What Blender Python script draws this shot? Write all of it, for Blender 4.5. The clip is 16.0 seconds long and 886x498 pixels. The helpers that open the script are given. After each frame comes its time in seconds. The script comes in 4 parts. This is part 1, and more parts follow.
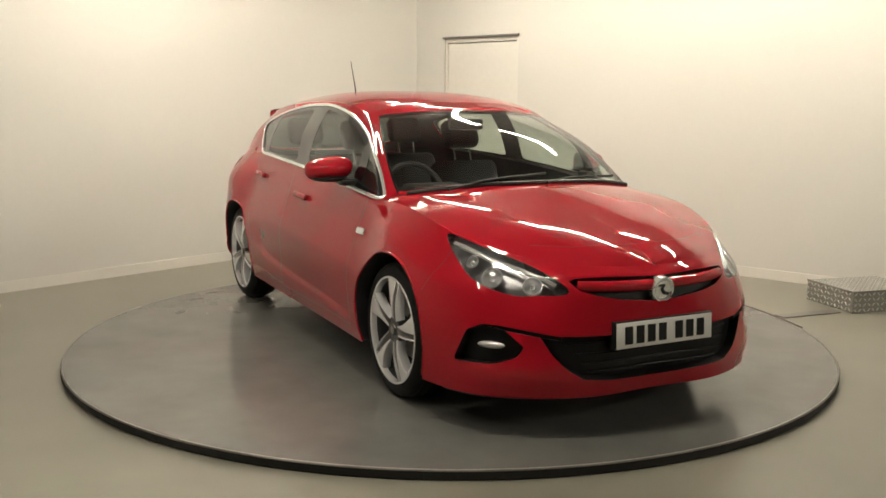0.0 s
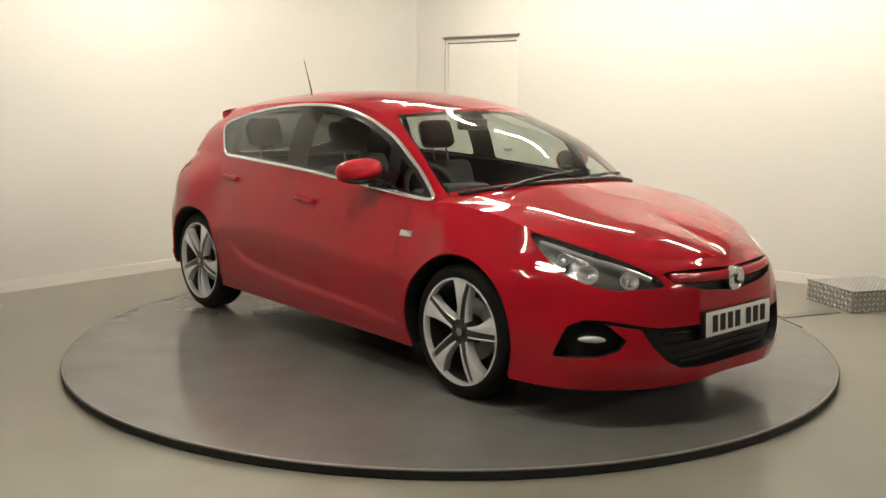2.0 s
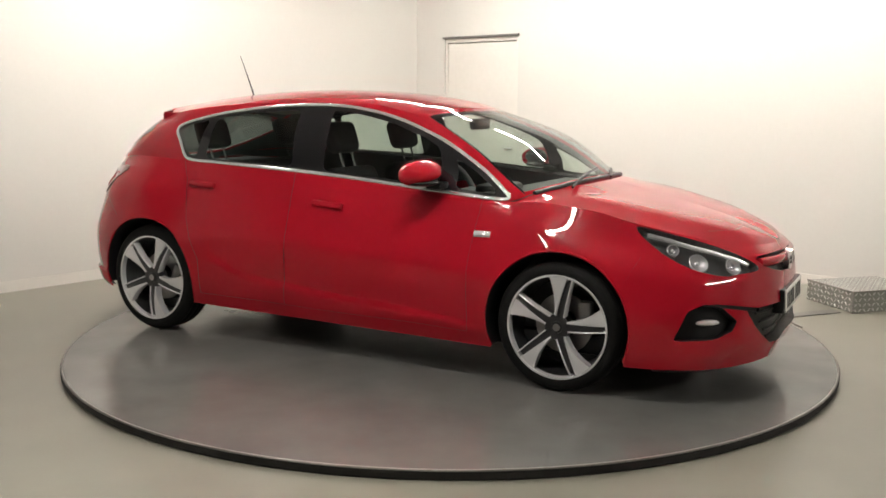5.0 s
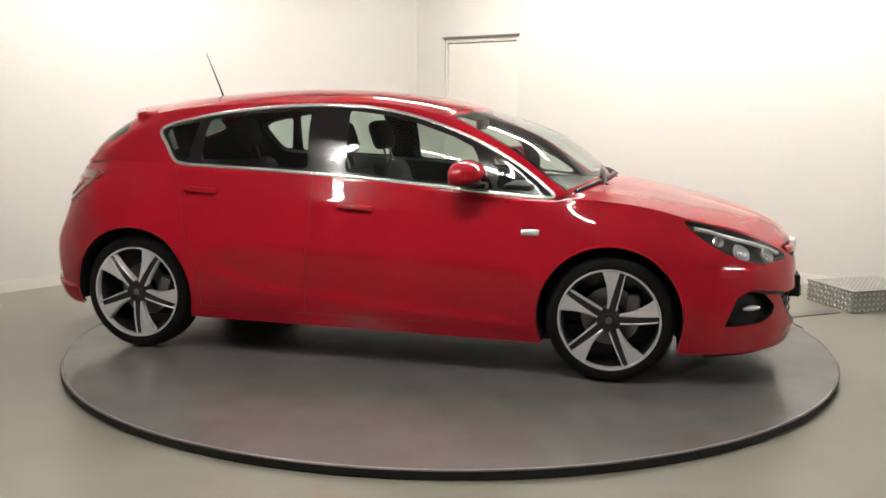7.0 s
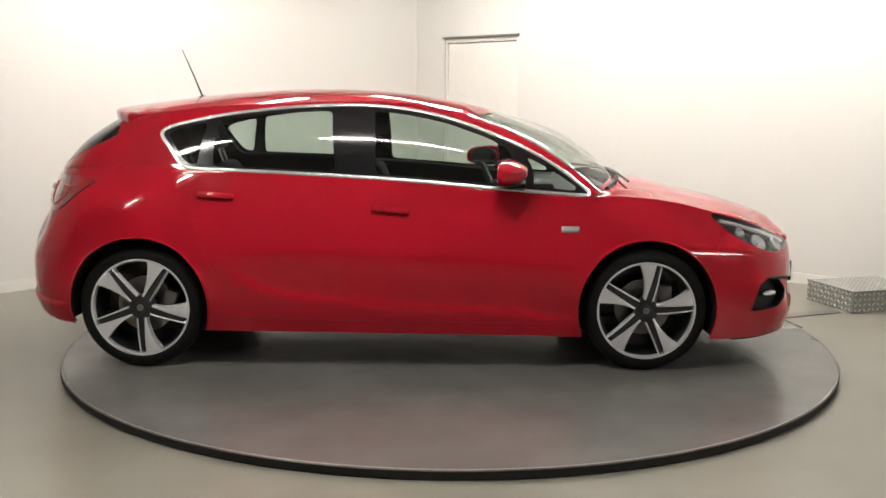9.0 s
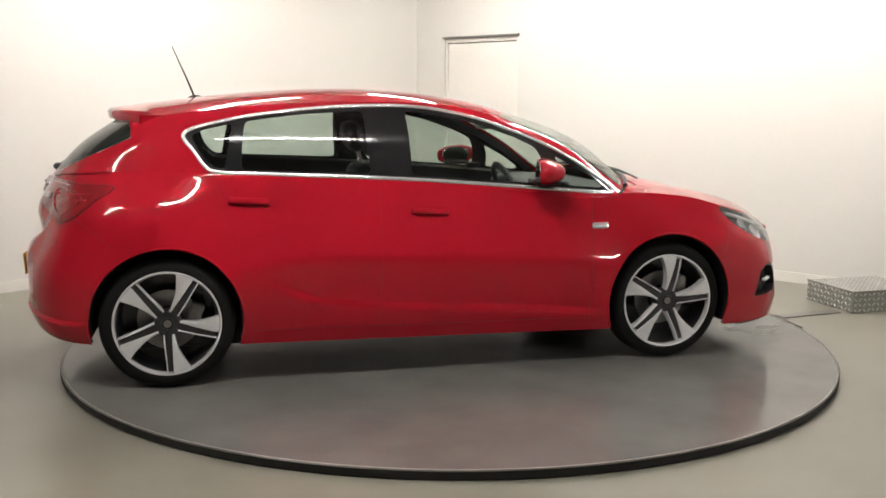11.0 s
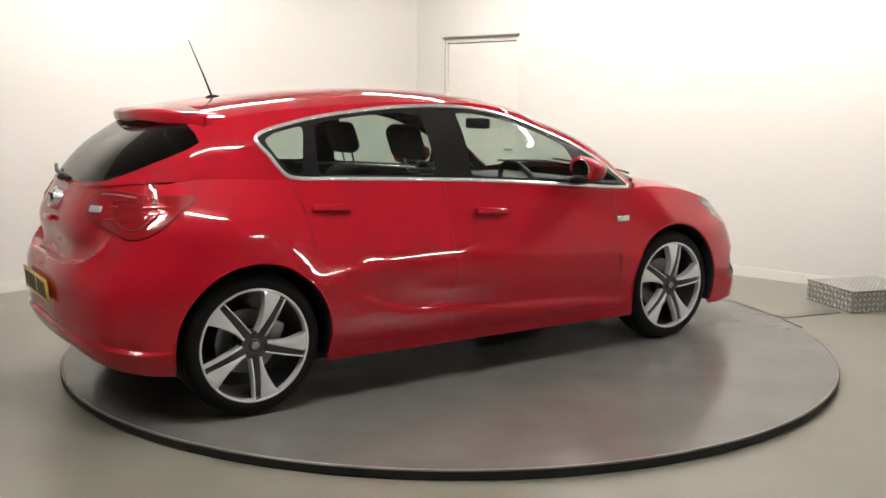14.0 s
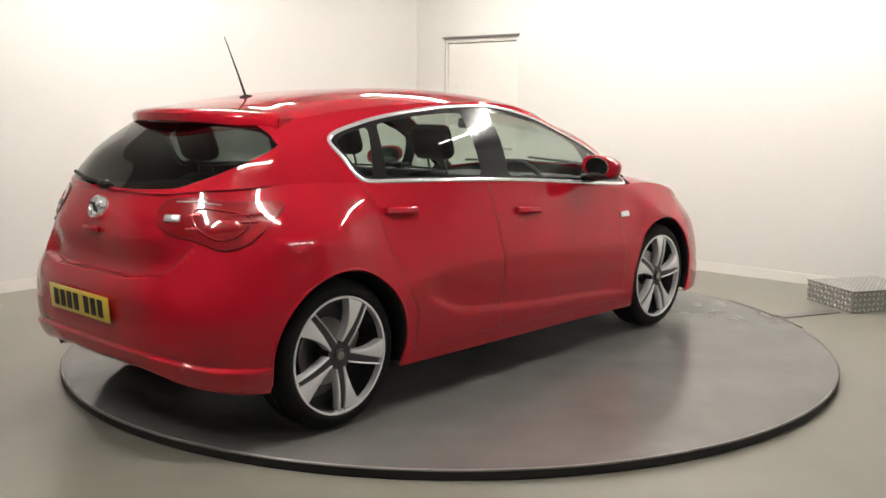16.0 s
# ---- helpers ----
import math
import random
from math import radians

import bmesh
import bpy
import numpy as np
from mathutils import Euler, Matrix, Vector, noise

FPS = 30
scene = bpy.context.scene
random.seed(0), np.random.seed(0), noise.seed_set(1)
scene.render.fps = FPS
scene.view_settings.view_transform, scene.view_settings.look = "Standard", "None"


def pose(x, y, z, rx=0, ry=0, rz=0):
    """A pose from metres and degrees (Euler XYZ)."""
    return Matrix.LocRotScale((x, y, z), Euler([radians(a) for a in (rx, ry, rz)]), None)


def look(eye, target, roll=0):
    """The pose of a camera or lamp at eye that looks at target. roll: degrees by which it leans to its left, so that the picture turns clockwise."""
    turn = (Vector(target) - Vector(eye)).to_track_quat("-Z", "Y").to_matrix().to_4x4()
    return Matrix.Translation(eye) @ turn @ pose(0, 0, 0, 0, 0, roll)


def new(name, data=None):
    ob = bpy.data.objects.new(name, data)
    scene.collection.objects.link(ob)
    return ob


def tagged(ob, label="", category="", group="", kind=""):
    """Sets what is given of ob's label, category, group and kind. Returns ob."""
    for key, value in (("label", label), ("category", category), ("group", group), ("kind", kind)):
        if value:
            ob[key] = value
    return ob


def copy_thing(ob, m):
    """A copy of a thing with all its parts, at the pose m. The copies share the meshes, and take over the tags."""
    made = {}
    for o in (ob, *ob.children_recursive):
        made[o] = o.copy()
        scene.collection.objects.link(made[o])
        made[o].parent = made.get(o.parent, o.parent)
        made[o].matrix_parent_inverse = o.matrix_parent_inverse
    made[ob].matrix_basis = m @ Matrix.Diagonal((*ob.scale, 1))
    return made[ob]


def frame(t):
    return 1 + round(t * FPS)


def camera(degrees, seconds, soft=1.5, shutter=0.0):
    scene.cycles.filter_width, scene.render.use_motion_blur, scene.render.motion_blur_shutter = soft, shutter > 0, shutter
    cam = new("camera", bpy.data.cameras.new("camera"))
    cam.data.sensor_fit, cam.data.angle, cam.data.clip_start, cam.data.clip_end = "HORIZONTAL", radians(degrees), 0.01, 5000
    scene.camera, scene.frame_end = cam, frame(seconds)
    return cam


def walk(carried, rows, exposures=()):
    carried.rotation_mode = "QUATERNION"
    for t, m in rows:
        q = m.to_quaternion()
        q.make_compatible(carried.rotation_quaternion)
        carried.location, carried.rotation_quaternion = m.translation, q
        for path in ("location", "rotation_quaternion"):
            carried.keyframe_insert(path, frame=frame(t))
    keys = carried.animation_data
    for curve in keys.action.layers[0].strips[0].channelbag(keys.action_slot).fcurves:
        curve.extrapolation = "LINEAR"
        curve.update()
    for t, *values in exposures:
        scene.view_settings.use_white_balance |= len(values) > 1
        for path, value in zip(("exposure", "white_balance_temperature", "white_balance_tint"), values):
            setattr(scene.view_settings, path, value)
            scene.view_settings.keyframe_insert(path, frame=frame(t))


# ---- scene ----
# ---- camera: it stands still ----
cam = camera(50.12, 16.0, soft=1.6)
EYE = look((0, -5.773, 1.416), (-0.00718 * 5.773 * 1.0, 0, 1.416 - 5.773 * 0.15455), 0.339)
walk(cam, [(0.0, EYE), (16.0, EYE)],
     exposures=[(0.0, -0.04, 7800, 8), (1.5, 0.08, 7650, 8), (3.0, 0.18, 7350, 9), (4.2, 0.25, 7080, 11), (6.5, 0.31, 6850, 12), (9.0, 0.32, 6800, 12), (16.0, 0.30, 6800, 12)])

# ---- world ----
world = bpy.data.worlds.new("world")
world.use_nodes = True
world.node_tree.nodes["Background"].inputs[0].default_value = (0.6, 0.65, 0.7, 1)
world.node_tree.nodes["Background"].inputs[1].default_value = 0.02
scene.world = world


# ---- materials ----
def material(name, color, rough=0.5, metal=0.0, coat=0.0, noise_scale=8.0, vary=0.08, rough_vary=0.1, bump=0.0, bump_scale=60.0, emit=0.0, alpha_tint=None, spec=0.5, second=1.3, other=None):
    m = bpy.data.materials.new(name)
    m.use_nodes = True
    nt = m.node_tree
    b = nt.nodes["Principled BSDF"]
    b.inputs["Roughness"].default_value = rough
    b.inputs["Metallic"].default_value = metal
    b.inputs["Coat Weight"].default_value = coat
    b.inputs["Coat Roughness"].default_value = 0.03
    b.inputs["Specular IOR Level"].default_value = spec
    b.inputs["Base Color"].default_value = (*color, 1)
    if emit:
        b.inputs["Emission Color"].default_value = (*color, 1)
        b.inputs["Emission Strength"].default_value = emit
        return m
    tc = nt.nodes.new("ShaderNodeTexCoord")
    n1 = nt.nodes.new("ShaderNodeTexNoise")
    n1.inputs["Scale"].default_value, n1.inputs["Detail"].default_value = noise_scale, 6
    n2 = nt.nodes.new("ShaderNodeTexNoise")
    n2.inputs["Scale"].default_value, n2.inputs["Detail"].default_value = second, 4
    nt.links.new(tc.outputs["Object"], n1.inputs["Vector"])
    nt.links.new(tc.outputs["Object"], n2.inputs["Vector"])
    add = nt.nodes.new("ShaderNodeMath")
    add.operation = "ADD"
    nt.links.new(n1.outputs["Fac"], add.inputs[0])
    nt.links.new(n2.outputs["Fac"], add.inputs[1])
    for key, lo, hi in (("col", 1 - vary, 1 + vary), ("rough", rough - rough_vary * rough, rough + rough_vary * rough)):
        r = nt.nodes.new("ShaderNodeMapRange")
        r.inputs[1].default_value, r.inputs[2].default_value = 0.45, 1.55
        r.inputs[3].default_value, r.inputs[4].default_value = lo, hi
        nt.links.new(add.outputs[0], r.inputs[0])
        if key == "col":
            mix = nt.nodes.new("ShaderNodeVectorMath")
            mix.operation = "SCALE"
            mix.inputs[0].default_value = color
            if other:
                # broad patches of a second colour
                n4 = nt.nodes.new("ShaderNodeTexNoise")
                n4.inputs["Scale"].default_value, n4.inputs["Detail"].default_value = other[1], 5
                nt.links.new(tc.outputs["Object"], n4.inputs["Vector"])
                ramp = nt.nodes.new("ShaderNodeValToRGB")
                ramp.color_ramp.elements[0].position, ramp.color_ramp.elements[1].position = 0.32, 0.68
                ramp.color_ramp.elements[0].color, ramp.color_ramp.elements[1].color = (*color, 1), (*other[0], 1)
                nt.links.new(n4.outputs["Fac"], ramp.inputs["Fac"])
                nt.links.new(ramp.outputs["Color"], mix.inputs[0])
            nt.links.new(r.outputs[0], mix.inputs[3])
            nt.links.new(mix.outputs[0], b.inputs["Base Color"])
        else:
            nt.links.new(r.outputs[0], b.inputs["Roughness"])
    if bump:
        n3 = nt.nodes.new("ShaderNodeTexNoise")
        n3.inputs["Scale"].default_value, n3.inputs["Detail"].default_value = bump_scale, 5
        nt.links.new(tc.outputs["Object"], n3.inputs["Vector"])
        bp = nt.nodes.new("ShaderNodeBump")
        bp.inputs["Strength"].default_value, bp.inputs["Distance"].default_value = bump, 0.004
        nt.links.new(n3.outputs["Fac"], bp.inputs["Height"])
        nt.links.new(bp.outputs[0], b.inputs["Normal"])
    return m


def glass(name, tint, rough=0.0):
    """A thin pane: tinted see-through with a glossy surface."""
    m = bpy.data.materials.new(name)
    m.use_nodes = True
    nt = m.node_tree
    nt.nodes.remove(nt.nodes["Principled BSDF"])
    out = nt.nodes["Material Output"]
    tr = nt.nodes.new("ShaderNodeBsdfTransparent")
    tr.inputs[0].default_value = (*tint, 1)
    gl = nt.nodes.new("ShaderNodeBsdfGlossy")
    gl.inputs["Roughness"].default_value = rough
    lw = nt.nodes.new("ShaderNodeLayerWeight")
    lw.inputs[0].default_value = 0.5
    pw = nt.nodes.new("ShaderNodeMath")
    pw.operation = "POWER"
    pw.inputs[1].default_value = 4.0
    nt.links.new(lw.outputs["Facing"], pw.inputs[0])
    fr = nt.nodes.new("ShaderNodeMath")
    fr.operation = "MULTIPLY_ADD"
    fr.inputs[1].default_value, fr.inputs[2].default_value = 0.80, 0.05
    nt.links.new(pw.outputs[0], fr.inputs[0])
    mx = nt.nodes.new("ShaderNodeMixShader")
    nt.links.new(fr.outputs[0], mx.inputs[0])
    nt.links.new(tr.outputs[0], mx.inputs[1])
    nt.links.new(gl.outputs[0], mx.inputs[2])
    nt.links.new(mx.outputs[0], out.inputs[0])
    return m


RED = material("red_car_paint", (0.385, 0.008, 0.019), 0.5, 0.0, 1.0, 260, 0.05, 0.1, spec=0.0)
BLACK = material("black_plastic", (0.006, 0.006, 0.007), 0.45, 0, 0, 120, 0.2, 0.15, 0.15, 400, spec=0.3)
GLOSSBLACK = material("gloss_black_trim", (0.010, 0.010, 0.012), 0.12, 0, 0.3, 40, 0.2, 0.2)
RUBBER = material("tyre_rubber", (0.006, 0.006, 0.006), 0.75, 0, 0, 60, 0.25, 0.1, 0.25, 200, spec=0.2)
CHROME = material("chrome", (0.90, 0.90, 0.92), 0.16, 0.75, 0, 30, 0.03, 0.2)
ALLOY = material("machined_alloy", (0.90, 0.90, 0.92), 0.22, 0.5, 0.0, 12, 0.02, 0.05)
DARKALLOY = material("black_wheel_paint", (0.016, 0.016, 0.018), 0.3, 0.0, 0.4, 60, 0.2, 0.2)
STEEL = material("brake_steel", (0.30, 0.29, 0.28), 0.4, 1.0, 0, 80, 0.2, 0.2)
FABRIC = material("dark_seat_fabric", (0.022, 0.022, 0.025), 0.9, 0, 0, 300, 0.3, 0.1, 0.3, 500)
TRIM = material("dark_interior_trim", (0.028, 0.028, 0.030), 0.6, 0, 0, 200, 0.15, 0.1, 0.2, 400)
LINING = material("grey_headlining", (0.20, 0.20, 0.19), 0.9, 0, 0, 200, 0.1, 0.1)
WINDOW = glass("tinted_window_glass", (0.66, 0.74, 0.70))
SCREEN = glass("windscreen_glass", (0.80, 0.86, 0.82))
REARGLASS = glass("dark_rear_glass", (0.13, 0.145, 0.14))
LENS = glass("clear_lamp_lens", (0.93, 0.94, 0.95))
REDLENS = material("red_lamp_lens", (0.24, 0.005, 0.010), 0.08, 0, 1.0, 180, 0.25, 0.2)
LAMPRED = material("bright_red_reflector", (0.55, 0.035, 0.05), 0.2, 0.3, 0.8, 220, 0.25, 0.3)
SILVERLENS = material("lamp_reflector", (0.80, 0.80, 0.82), 0.2, 0.7, 0, 120, 0.1, 0.3)
LAMPGREY = material("lamp_housing_grey", (0.19, 0.19, 0.195), 0.25, 0.65, 0.2, 40, 0.2, 0.2)
WHITEPLATE = material("white_plate", (0.78, 0.78, 0.76), 0.35, 0, 0.3, 50, 0.03, 0.1)
YELLOWPLATE = material("yellow_plate", (0.72, 0.50, 0.06), 0.35, 0, 0.3, 50, 0.03, 0.1)
MIRROR = material("mirror_glass", (0.85, 0.87, 0.88), 0.02, 1.0, 0, 10, 0.01, 0.1)
WALL = material("white_wall_paint", (0.665, 0.655, 0.625), 0.7, 0, 0, 30, 0.025, 0.08, 0.08, 90, second=0.6)
# dark tone for the unseen walls, so the car's paint reflects little
UNSEENWALL = material("dark_grey_unseen_wall", (0.09, 0.09, 0.09), 0.7, 0, 0, 30, 0.05, 0.08, 0.08, 90)
CEIL = material("grey_unseen_ceiling", (0.43, 0.43, 0.425), 0.85, 0, 0, 30, 0.04, 0.05)
BASE = material("white_skirting_paint", (0.74, 0.72, 0.68), 0.45, 0, 0, 20, 0.05, 0.1)
FLOOR = material("grey_concrete_floor", (0.258, 0.245, 0.203), 0.30, 0, 0, 2.9, 0.16, 0.1, 0, 60, second=0.5, other=((0.208, 0.202, 0.166), 0.42))
DISC = material("worn_grey_turntable_paint", (0.169, 0.160, 0.150), 0.18, 0, 0, 4, 0.22, 0.1, 0, 80, second=1.1, other=((0.140, 0.142, 0.138), 0.8))
RIMRUBBER = material("dark_turntable_edge", (0.012, 0.010, 0.009), 0.7, 0, 0, 30, 0.3, 0.2, 0.2, 60)
RIMSTEEL = material("worn_turntable_lip", (0.24, 0.225, 0.21), 0.35, 0.2, 0, 25, 0.2, 0.3)
PLATE = material("aluminium_tread_plate", (0.56, 0.56, 0.53), 0.42, 0.7, 0, 20, 0.15, 0.2)
DARKPLATE = material("dull_tread_plate_ground", (0.27, 0.27, 0.25), 0.55, 0.5, 0, 20, 0.2, 0.2)
TUBE = material("lit_fluorescent_tube", (1.0, 0.99, 0.95), 0.3, emit=122.0)
BATTEN = material("white_enamel", (0.75, 0.75, 0.75), 0.4)


# ---- mesh helpers ----
def mesh_object(name, verts, faces, mat, parent=None, smooth=True, normals=None, label=""):
    me = bpy.data.meshes.new(name)
    me.from_pydata([tuple(map(float, v)) for v in verts], [], [tuple(map(int, f)) for f in faces])
    me.materials.append(mat)
    if smooth:
        me.polygons.foreach_set("use_smooth", [True] * len(me.polygons))
    me.update()
    if normals is not None:
        me.normals_split_custom_set_from_vertices([tuple(map(float, n)) for n in normals])
    ob = new(name, me)
    if parent:
        ob.parent = parent
    if label:
        ob["label"] = label
    return ob


def part(name, bm, mat, parent=None, label="", smooth=True, angle=40):
    me = bpy.data.meshes.new(name)
    bm.normal_update()
    if smooth:
        for f in bm.faces:
            f.smooth = True
        for e in bm.edges:
            if len(e.link_faces) == 2 and e.calc_face_angle(0) > radians(angle):
                e.smooth = False
    bm.to_mesh(me)
    bm.free()
    me.materials.append(mat)
    ob = new(name, me)
    if parent:
        ob.parent = parent
    if label:
        ob["label"] = label
    return ob


def box(bm, cx, cy, cz, sx, sy, sz, bevel=0.0, m=None, seg=2):
    r = bmesh.ops.create_cube(bm, size=1.0, matrix=(m or Matrix()) @ Matrix.Translation((cx, cy, cz)) @ Matrix.Diagonal((sx, sy, sz, 1)))
    if bevel:
        es = list({e for v in r["verts"] for e in v.link_edges})
        bmesh.ops.bevel(bm, geom=es, offset=bevel, segments=seg, affect="EDGES", profile=0.5)


def boxed(cx, cy, cz, sx, sy, sz, bevel=0.0, m=None, seg=2):
    bm = bmesh.new()
    box(bm, cx, cy, cz, sx, sy, sz, bevel, m, seg)
    return bm


def lathe(profile, n=64, axis="y"):
    """A body turned about the y (or z) axis; profile rows: distance along the axis, radius."""
    bm = bmesh.new()
    rings = []
    for a, r in profile:
        ring = []
        for i in range(n):
            c, s = math.cos(2 * math.pi * i / n) * r, math.sin(2 * math.pi * i / n) * r
            ring.append(bm.verts.new((c, a, s) if axis == "y" else (c, s, a)))
        rings.append(ring)
    for p, q in zip(rings, rings[1:]):
        for i in range(n):
            bm.faces.new((p[i], p[(i + 1) % n], q[(i + 1) % n], q[i]))
    bmesh.ops.recalc_face_normals(bm, faces=bm.faces)
    return bm


def tube(points, radius, n=8, taper=1.0, closed=False):
    """A round bar along a row of points."""
    bm = bmesh.new()
    pts = [Vector(q) for q in points]
    rings = []
    for i, q in enumerate(pts):
        a = pts[i - 1] if (i or closed) else q
        b = pts[(i + 1) % len(pts)] if (i < len(pts) - 1 or closed) else q
        d = (b - a).normalized()
        side = d.cross(Vector((0, 0, 1)))
        side = side.normalized() if side.length > 1e-4 else Vector((1, 0, 0))
        up = side.cross(d)
        r = radius * (1 + (taper - 1) * i / max(1, len(pts) - 1))
        rings.append([bm.verts.new(q + side * r * math.cos(k * 2 * math.pi / n) + up * r * math.sin(k * 2 * math.pi / n)) for k in range(n)])
    pairs = list(zip(rings, rings[1:])) + ([(rings[-1], rings[0])] if closed else [])
    for p, q in pairs:
        for k in range(n):
            bm.faces.new((p[k], p[(k + 1) % n], q[(k + 1) % n], q[k]))
    if not closed:
        bm.faces.new(rings[0][::-1])
        bm.faces.new(rings[-1])
    bmesh.ops.recalc_face_normals(bm, faces=bm.faces)
    return bm


# ---- the room ----
FLOOR_Z = -0.045
CORNER = Vector((-0.375, 4.821))
LEFT_DIR = Vector((-1, -1.145)).normalized()
RIGHT_DIR = Vector((1, -0.8714)).normalized()
HEIGHT = 3.1


def slab(name, a, b, z0, z1, thick, mat, label, kind="structure"):
    """An upright wall from a to b whose room face lies on the line a-b; it thickens to the left of a to b."""
    d = (b - a).normalized()
    n = Vector((-d.y, d.x)) * thick
    bm = bmesh.new()
    lo = [bm.verts.new((*q, z0)) for q in (a, b, b + n, a + n)]
    hi = [bm.verts.new((*q, z1)) for q in (a, b, b + n, a + n)]
    bm.faces.new(lo[::-1])
    bm.faces.new(hi)
    for i in range(4):
        bm.faces.new((lo[i], lo[(i + 1) % 4], hi[(i + 1) % 4], hi[i]))
    bmesh.ops.recalc_face_normals(bm, faces=bm.faces)
    return tagged(part(name, bm, mat, smooth=False), label, kind=kind)


def build_room():
    far_l = CORNER + LEFT_DIR * 12.5
    far_r = CORNER + RIGHT_DIR * 12.5
    near = far_l + RIGHT_DIR * 12.5
    lo, hi = FLOOR_Z - 0.1, FLOOR_Z + HEIGHT
    bm = boxed(0.6, -4.0, FLOOR_Z - 0.06, 26, 26, 0.12)
    tagged(part("floor", bm, FLOOR, smooth=False), "worn grey-brown painted concrete floor", kind="structure")
    # unseen ceiling; its grey limits glare on the car and sets the bounce
    bm = boxed(0.6, -4.0, FLOOR_Z + HEIGHT + 0.06, 26, 26, 0.12)
    tagged(part("ceiling", bm, CEIL, smooth=False), "unseen ceiling, its grey set to tune bounce and reflections", kind="structure")
    slab("wall_west", far_l, CORNER, lo, hi, 0.2, WALL, "plain off-white painted wall")
    # the wall with the doorway: two lengths and the piece above the opening
    a, b = 0.405, 1.39
    top = FLOOR_Z + 2.128
    slab("wall_north", CORNER, CORNER + RIGHT_DIR * a, lo, hi, 0.2, WALL, "plain off-white painted wall by the doorway")
    slab("wall_north.001", CORNER + RIGHT_DIR * b, far_r, lo, hi, 0.2, WALL, "plain off-white painted wall")
    slab("wall_north.002", CORNER + RIGHT_DIR * a, CORNER + RIGHT_DIR * b, top, hi, 0.2, WALL, "off-white wall above the doorway")
    # unseen walls added to close the room, kept dark to deepen the reflections
    slab("wall_east", far_r, near, lo, hi, 0.2, UNSEENWALL, "unseen wall, made dark grey to keep the car's reflections dark")
    slab("wall_south", near, far_l, lo, hi, 0.2, UNSEENWALL, "unseen wall, made dark grey to keep the car's reflections dark")
    # white door leaf set back in the opening, with its frame
    n = Vector((-RIGHT_DIR.y, RIGHT_DIR.x))
    ang = math.atan2(RIGHT_DIR.y, RIGHT_DIR.x)
    mid = CORNER + RIGHT_DIR * (a + b) / 2
    m = Matrix.Translation((mid.x, mid.y, 0)) @ Matrix.Rotation(ang, 4, "Z")
    door = tagged(part("door_1", boxed(0, 0.045, FLOOR_Z + 1.04, b - a - 0.075, 0.045, 2.07, 0.004, m), BASE, smooth=False), "plain white painted door set back in the wall", kind="structure")
    for s in (-1, 1):
        part("door_frame", boxed(s * ((b - a) / 2 - 0.0185), 0.075, FLOOR_Z + 1.045, 0.033, 0.12, 2.088, 0.004, m), BASE, door, smooth=False)
    part("door_head", boxed(0, 0.075, top - 0.022, b - a - 0.006, 0.12, 0.038, 0.004, m), BASE, door, smooth=False)
    part("door_handle", boxed((b - a) / 2 - 0.12, 0.008, FLOOR_Z + 1.0, 0.11, 0.025, 0.02, 0.006, m), CHROME, door)
    # drip strip over the opening
    part("door_stop", boxed(0, -0.012, top + 0.010, b - a + 0.02, 0.024, 0.02, 0.003, m), STEEL, door, "thin grey metal strip over the doorway", smooth=False)
    # skirting
    for nm, p, q in (("baseboard", far_l, CORNER), ("baseboard.001", CORNER + RIGHT_DIR * b, far_r), ("baseboard.002", CORNER, CORNER + RIGHT_DIR * a)):
        d = (q - p).normalized()
        off = Vector((d.y, -d.x)) * 0.014
        slab(nm, p + off, q + off, FLOOR_Z, FLOOR_Z + 0.085, 0.0115, BASE, "low white painted skirting board")
    # unseen fluorescent battens under the ceiling, two of them added as fill
    made = None
    for pos, turn in LIGHTS:
        mm = pose(*pos, 0, 0, turn)
        if made is None:
            made = new("ceiling_light")
            part("housing", boxed(0, 0, 0.045, 1.55, 0.11, 0.06, 0.008), BATTEN, made, smooth=False)
            for s in (-1, 1):
                bmt = tube([(-0.74, 0.03 * s, 0), (0.74, 0.03 * s, 0)], 0.014, 10)
                part("tube", bmt, TUBE, made, "lit fluorescent tube")
                part("end_cap", boxed(0.755 * s, 0, 0.005, 0.03, 0.1, 0.05, 0.004), BATTEN, made, smooth=False)
            tagged(made, "white twin-tube fluorescent batten light, lit, unseen under the ceiling; two of the set are added fill", "ceiling light", "ceiling lights")
            made.matrix_basis = mm
        else:
            copy_thing(made, mm)


LZ = FLOOR_Z + HEIGHT - 0.078
# mostly placed from reflections; the fourth and fifth are added fill
LIGHTS = [((-0.1, 2.45, LZ), -41), ((1.3, 1.25, LZ), -41), ((2.7, 0.05, LZ), -41), ((-1.7, 1.05, LZ), 49), ((-2.4, -3.2, LZ), 49),
          ((5.7, -5.20, LZ), 49), ((6.8, -3.95, LZ), 49), ((-0.3, -2.5, LZ), 0)]
build_room()


# ---- turntable ----
def build_turntable():
    t = new("turntable")
    part("platform", lathe([(-0.004, 0.0001), (0.0, 0.0002), (0.0, 2.2445), (-0.006, 2.245)], 160, "z"), DISC, t, "worn grey painted turntable top", angle=30)
    part("lip", lathe([(-0.006, 2.2455), (0.001, 2.246), (0.001, 2.253), (-0.002, 2.256), (-0.006, 2.256)], 160, "z"), RIMSTEEL, t, "thin worn metal lip", angle=30)
    part("skirt", lathe([(-0.006, 2.2585), (-0.010, 2.2585), (-0.038, 2.257), (-0.0449, 2.25)], 160, "z"), RIMRUBBER, t, "dark turntable edge", angle=30)
    return tagged(t, "low round grey turntable with a dark edge, turning on the floor", "turntable")


turntable = build_turntable()


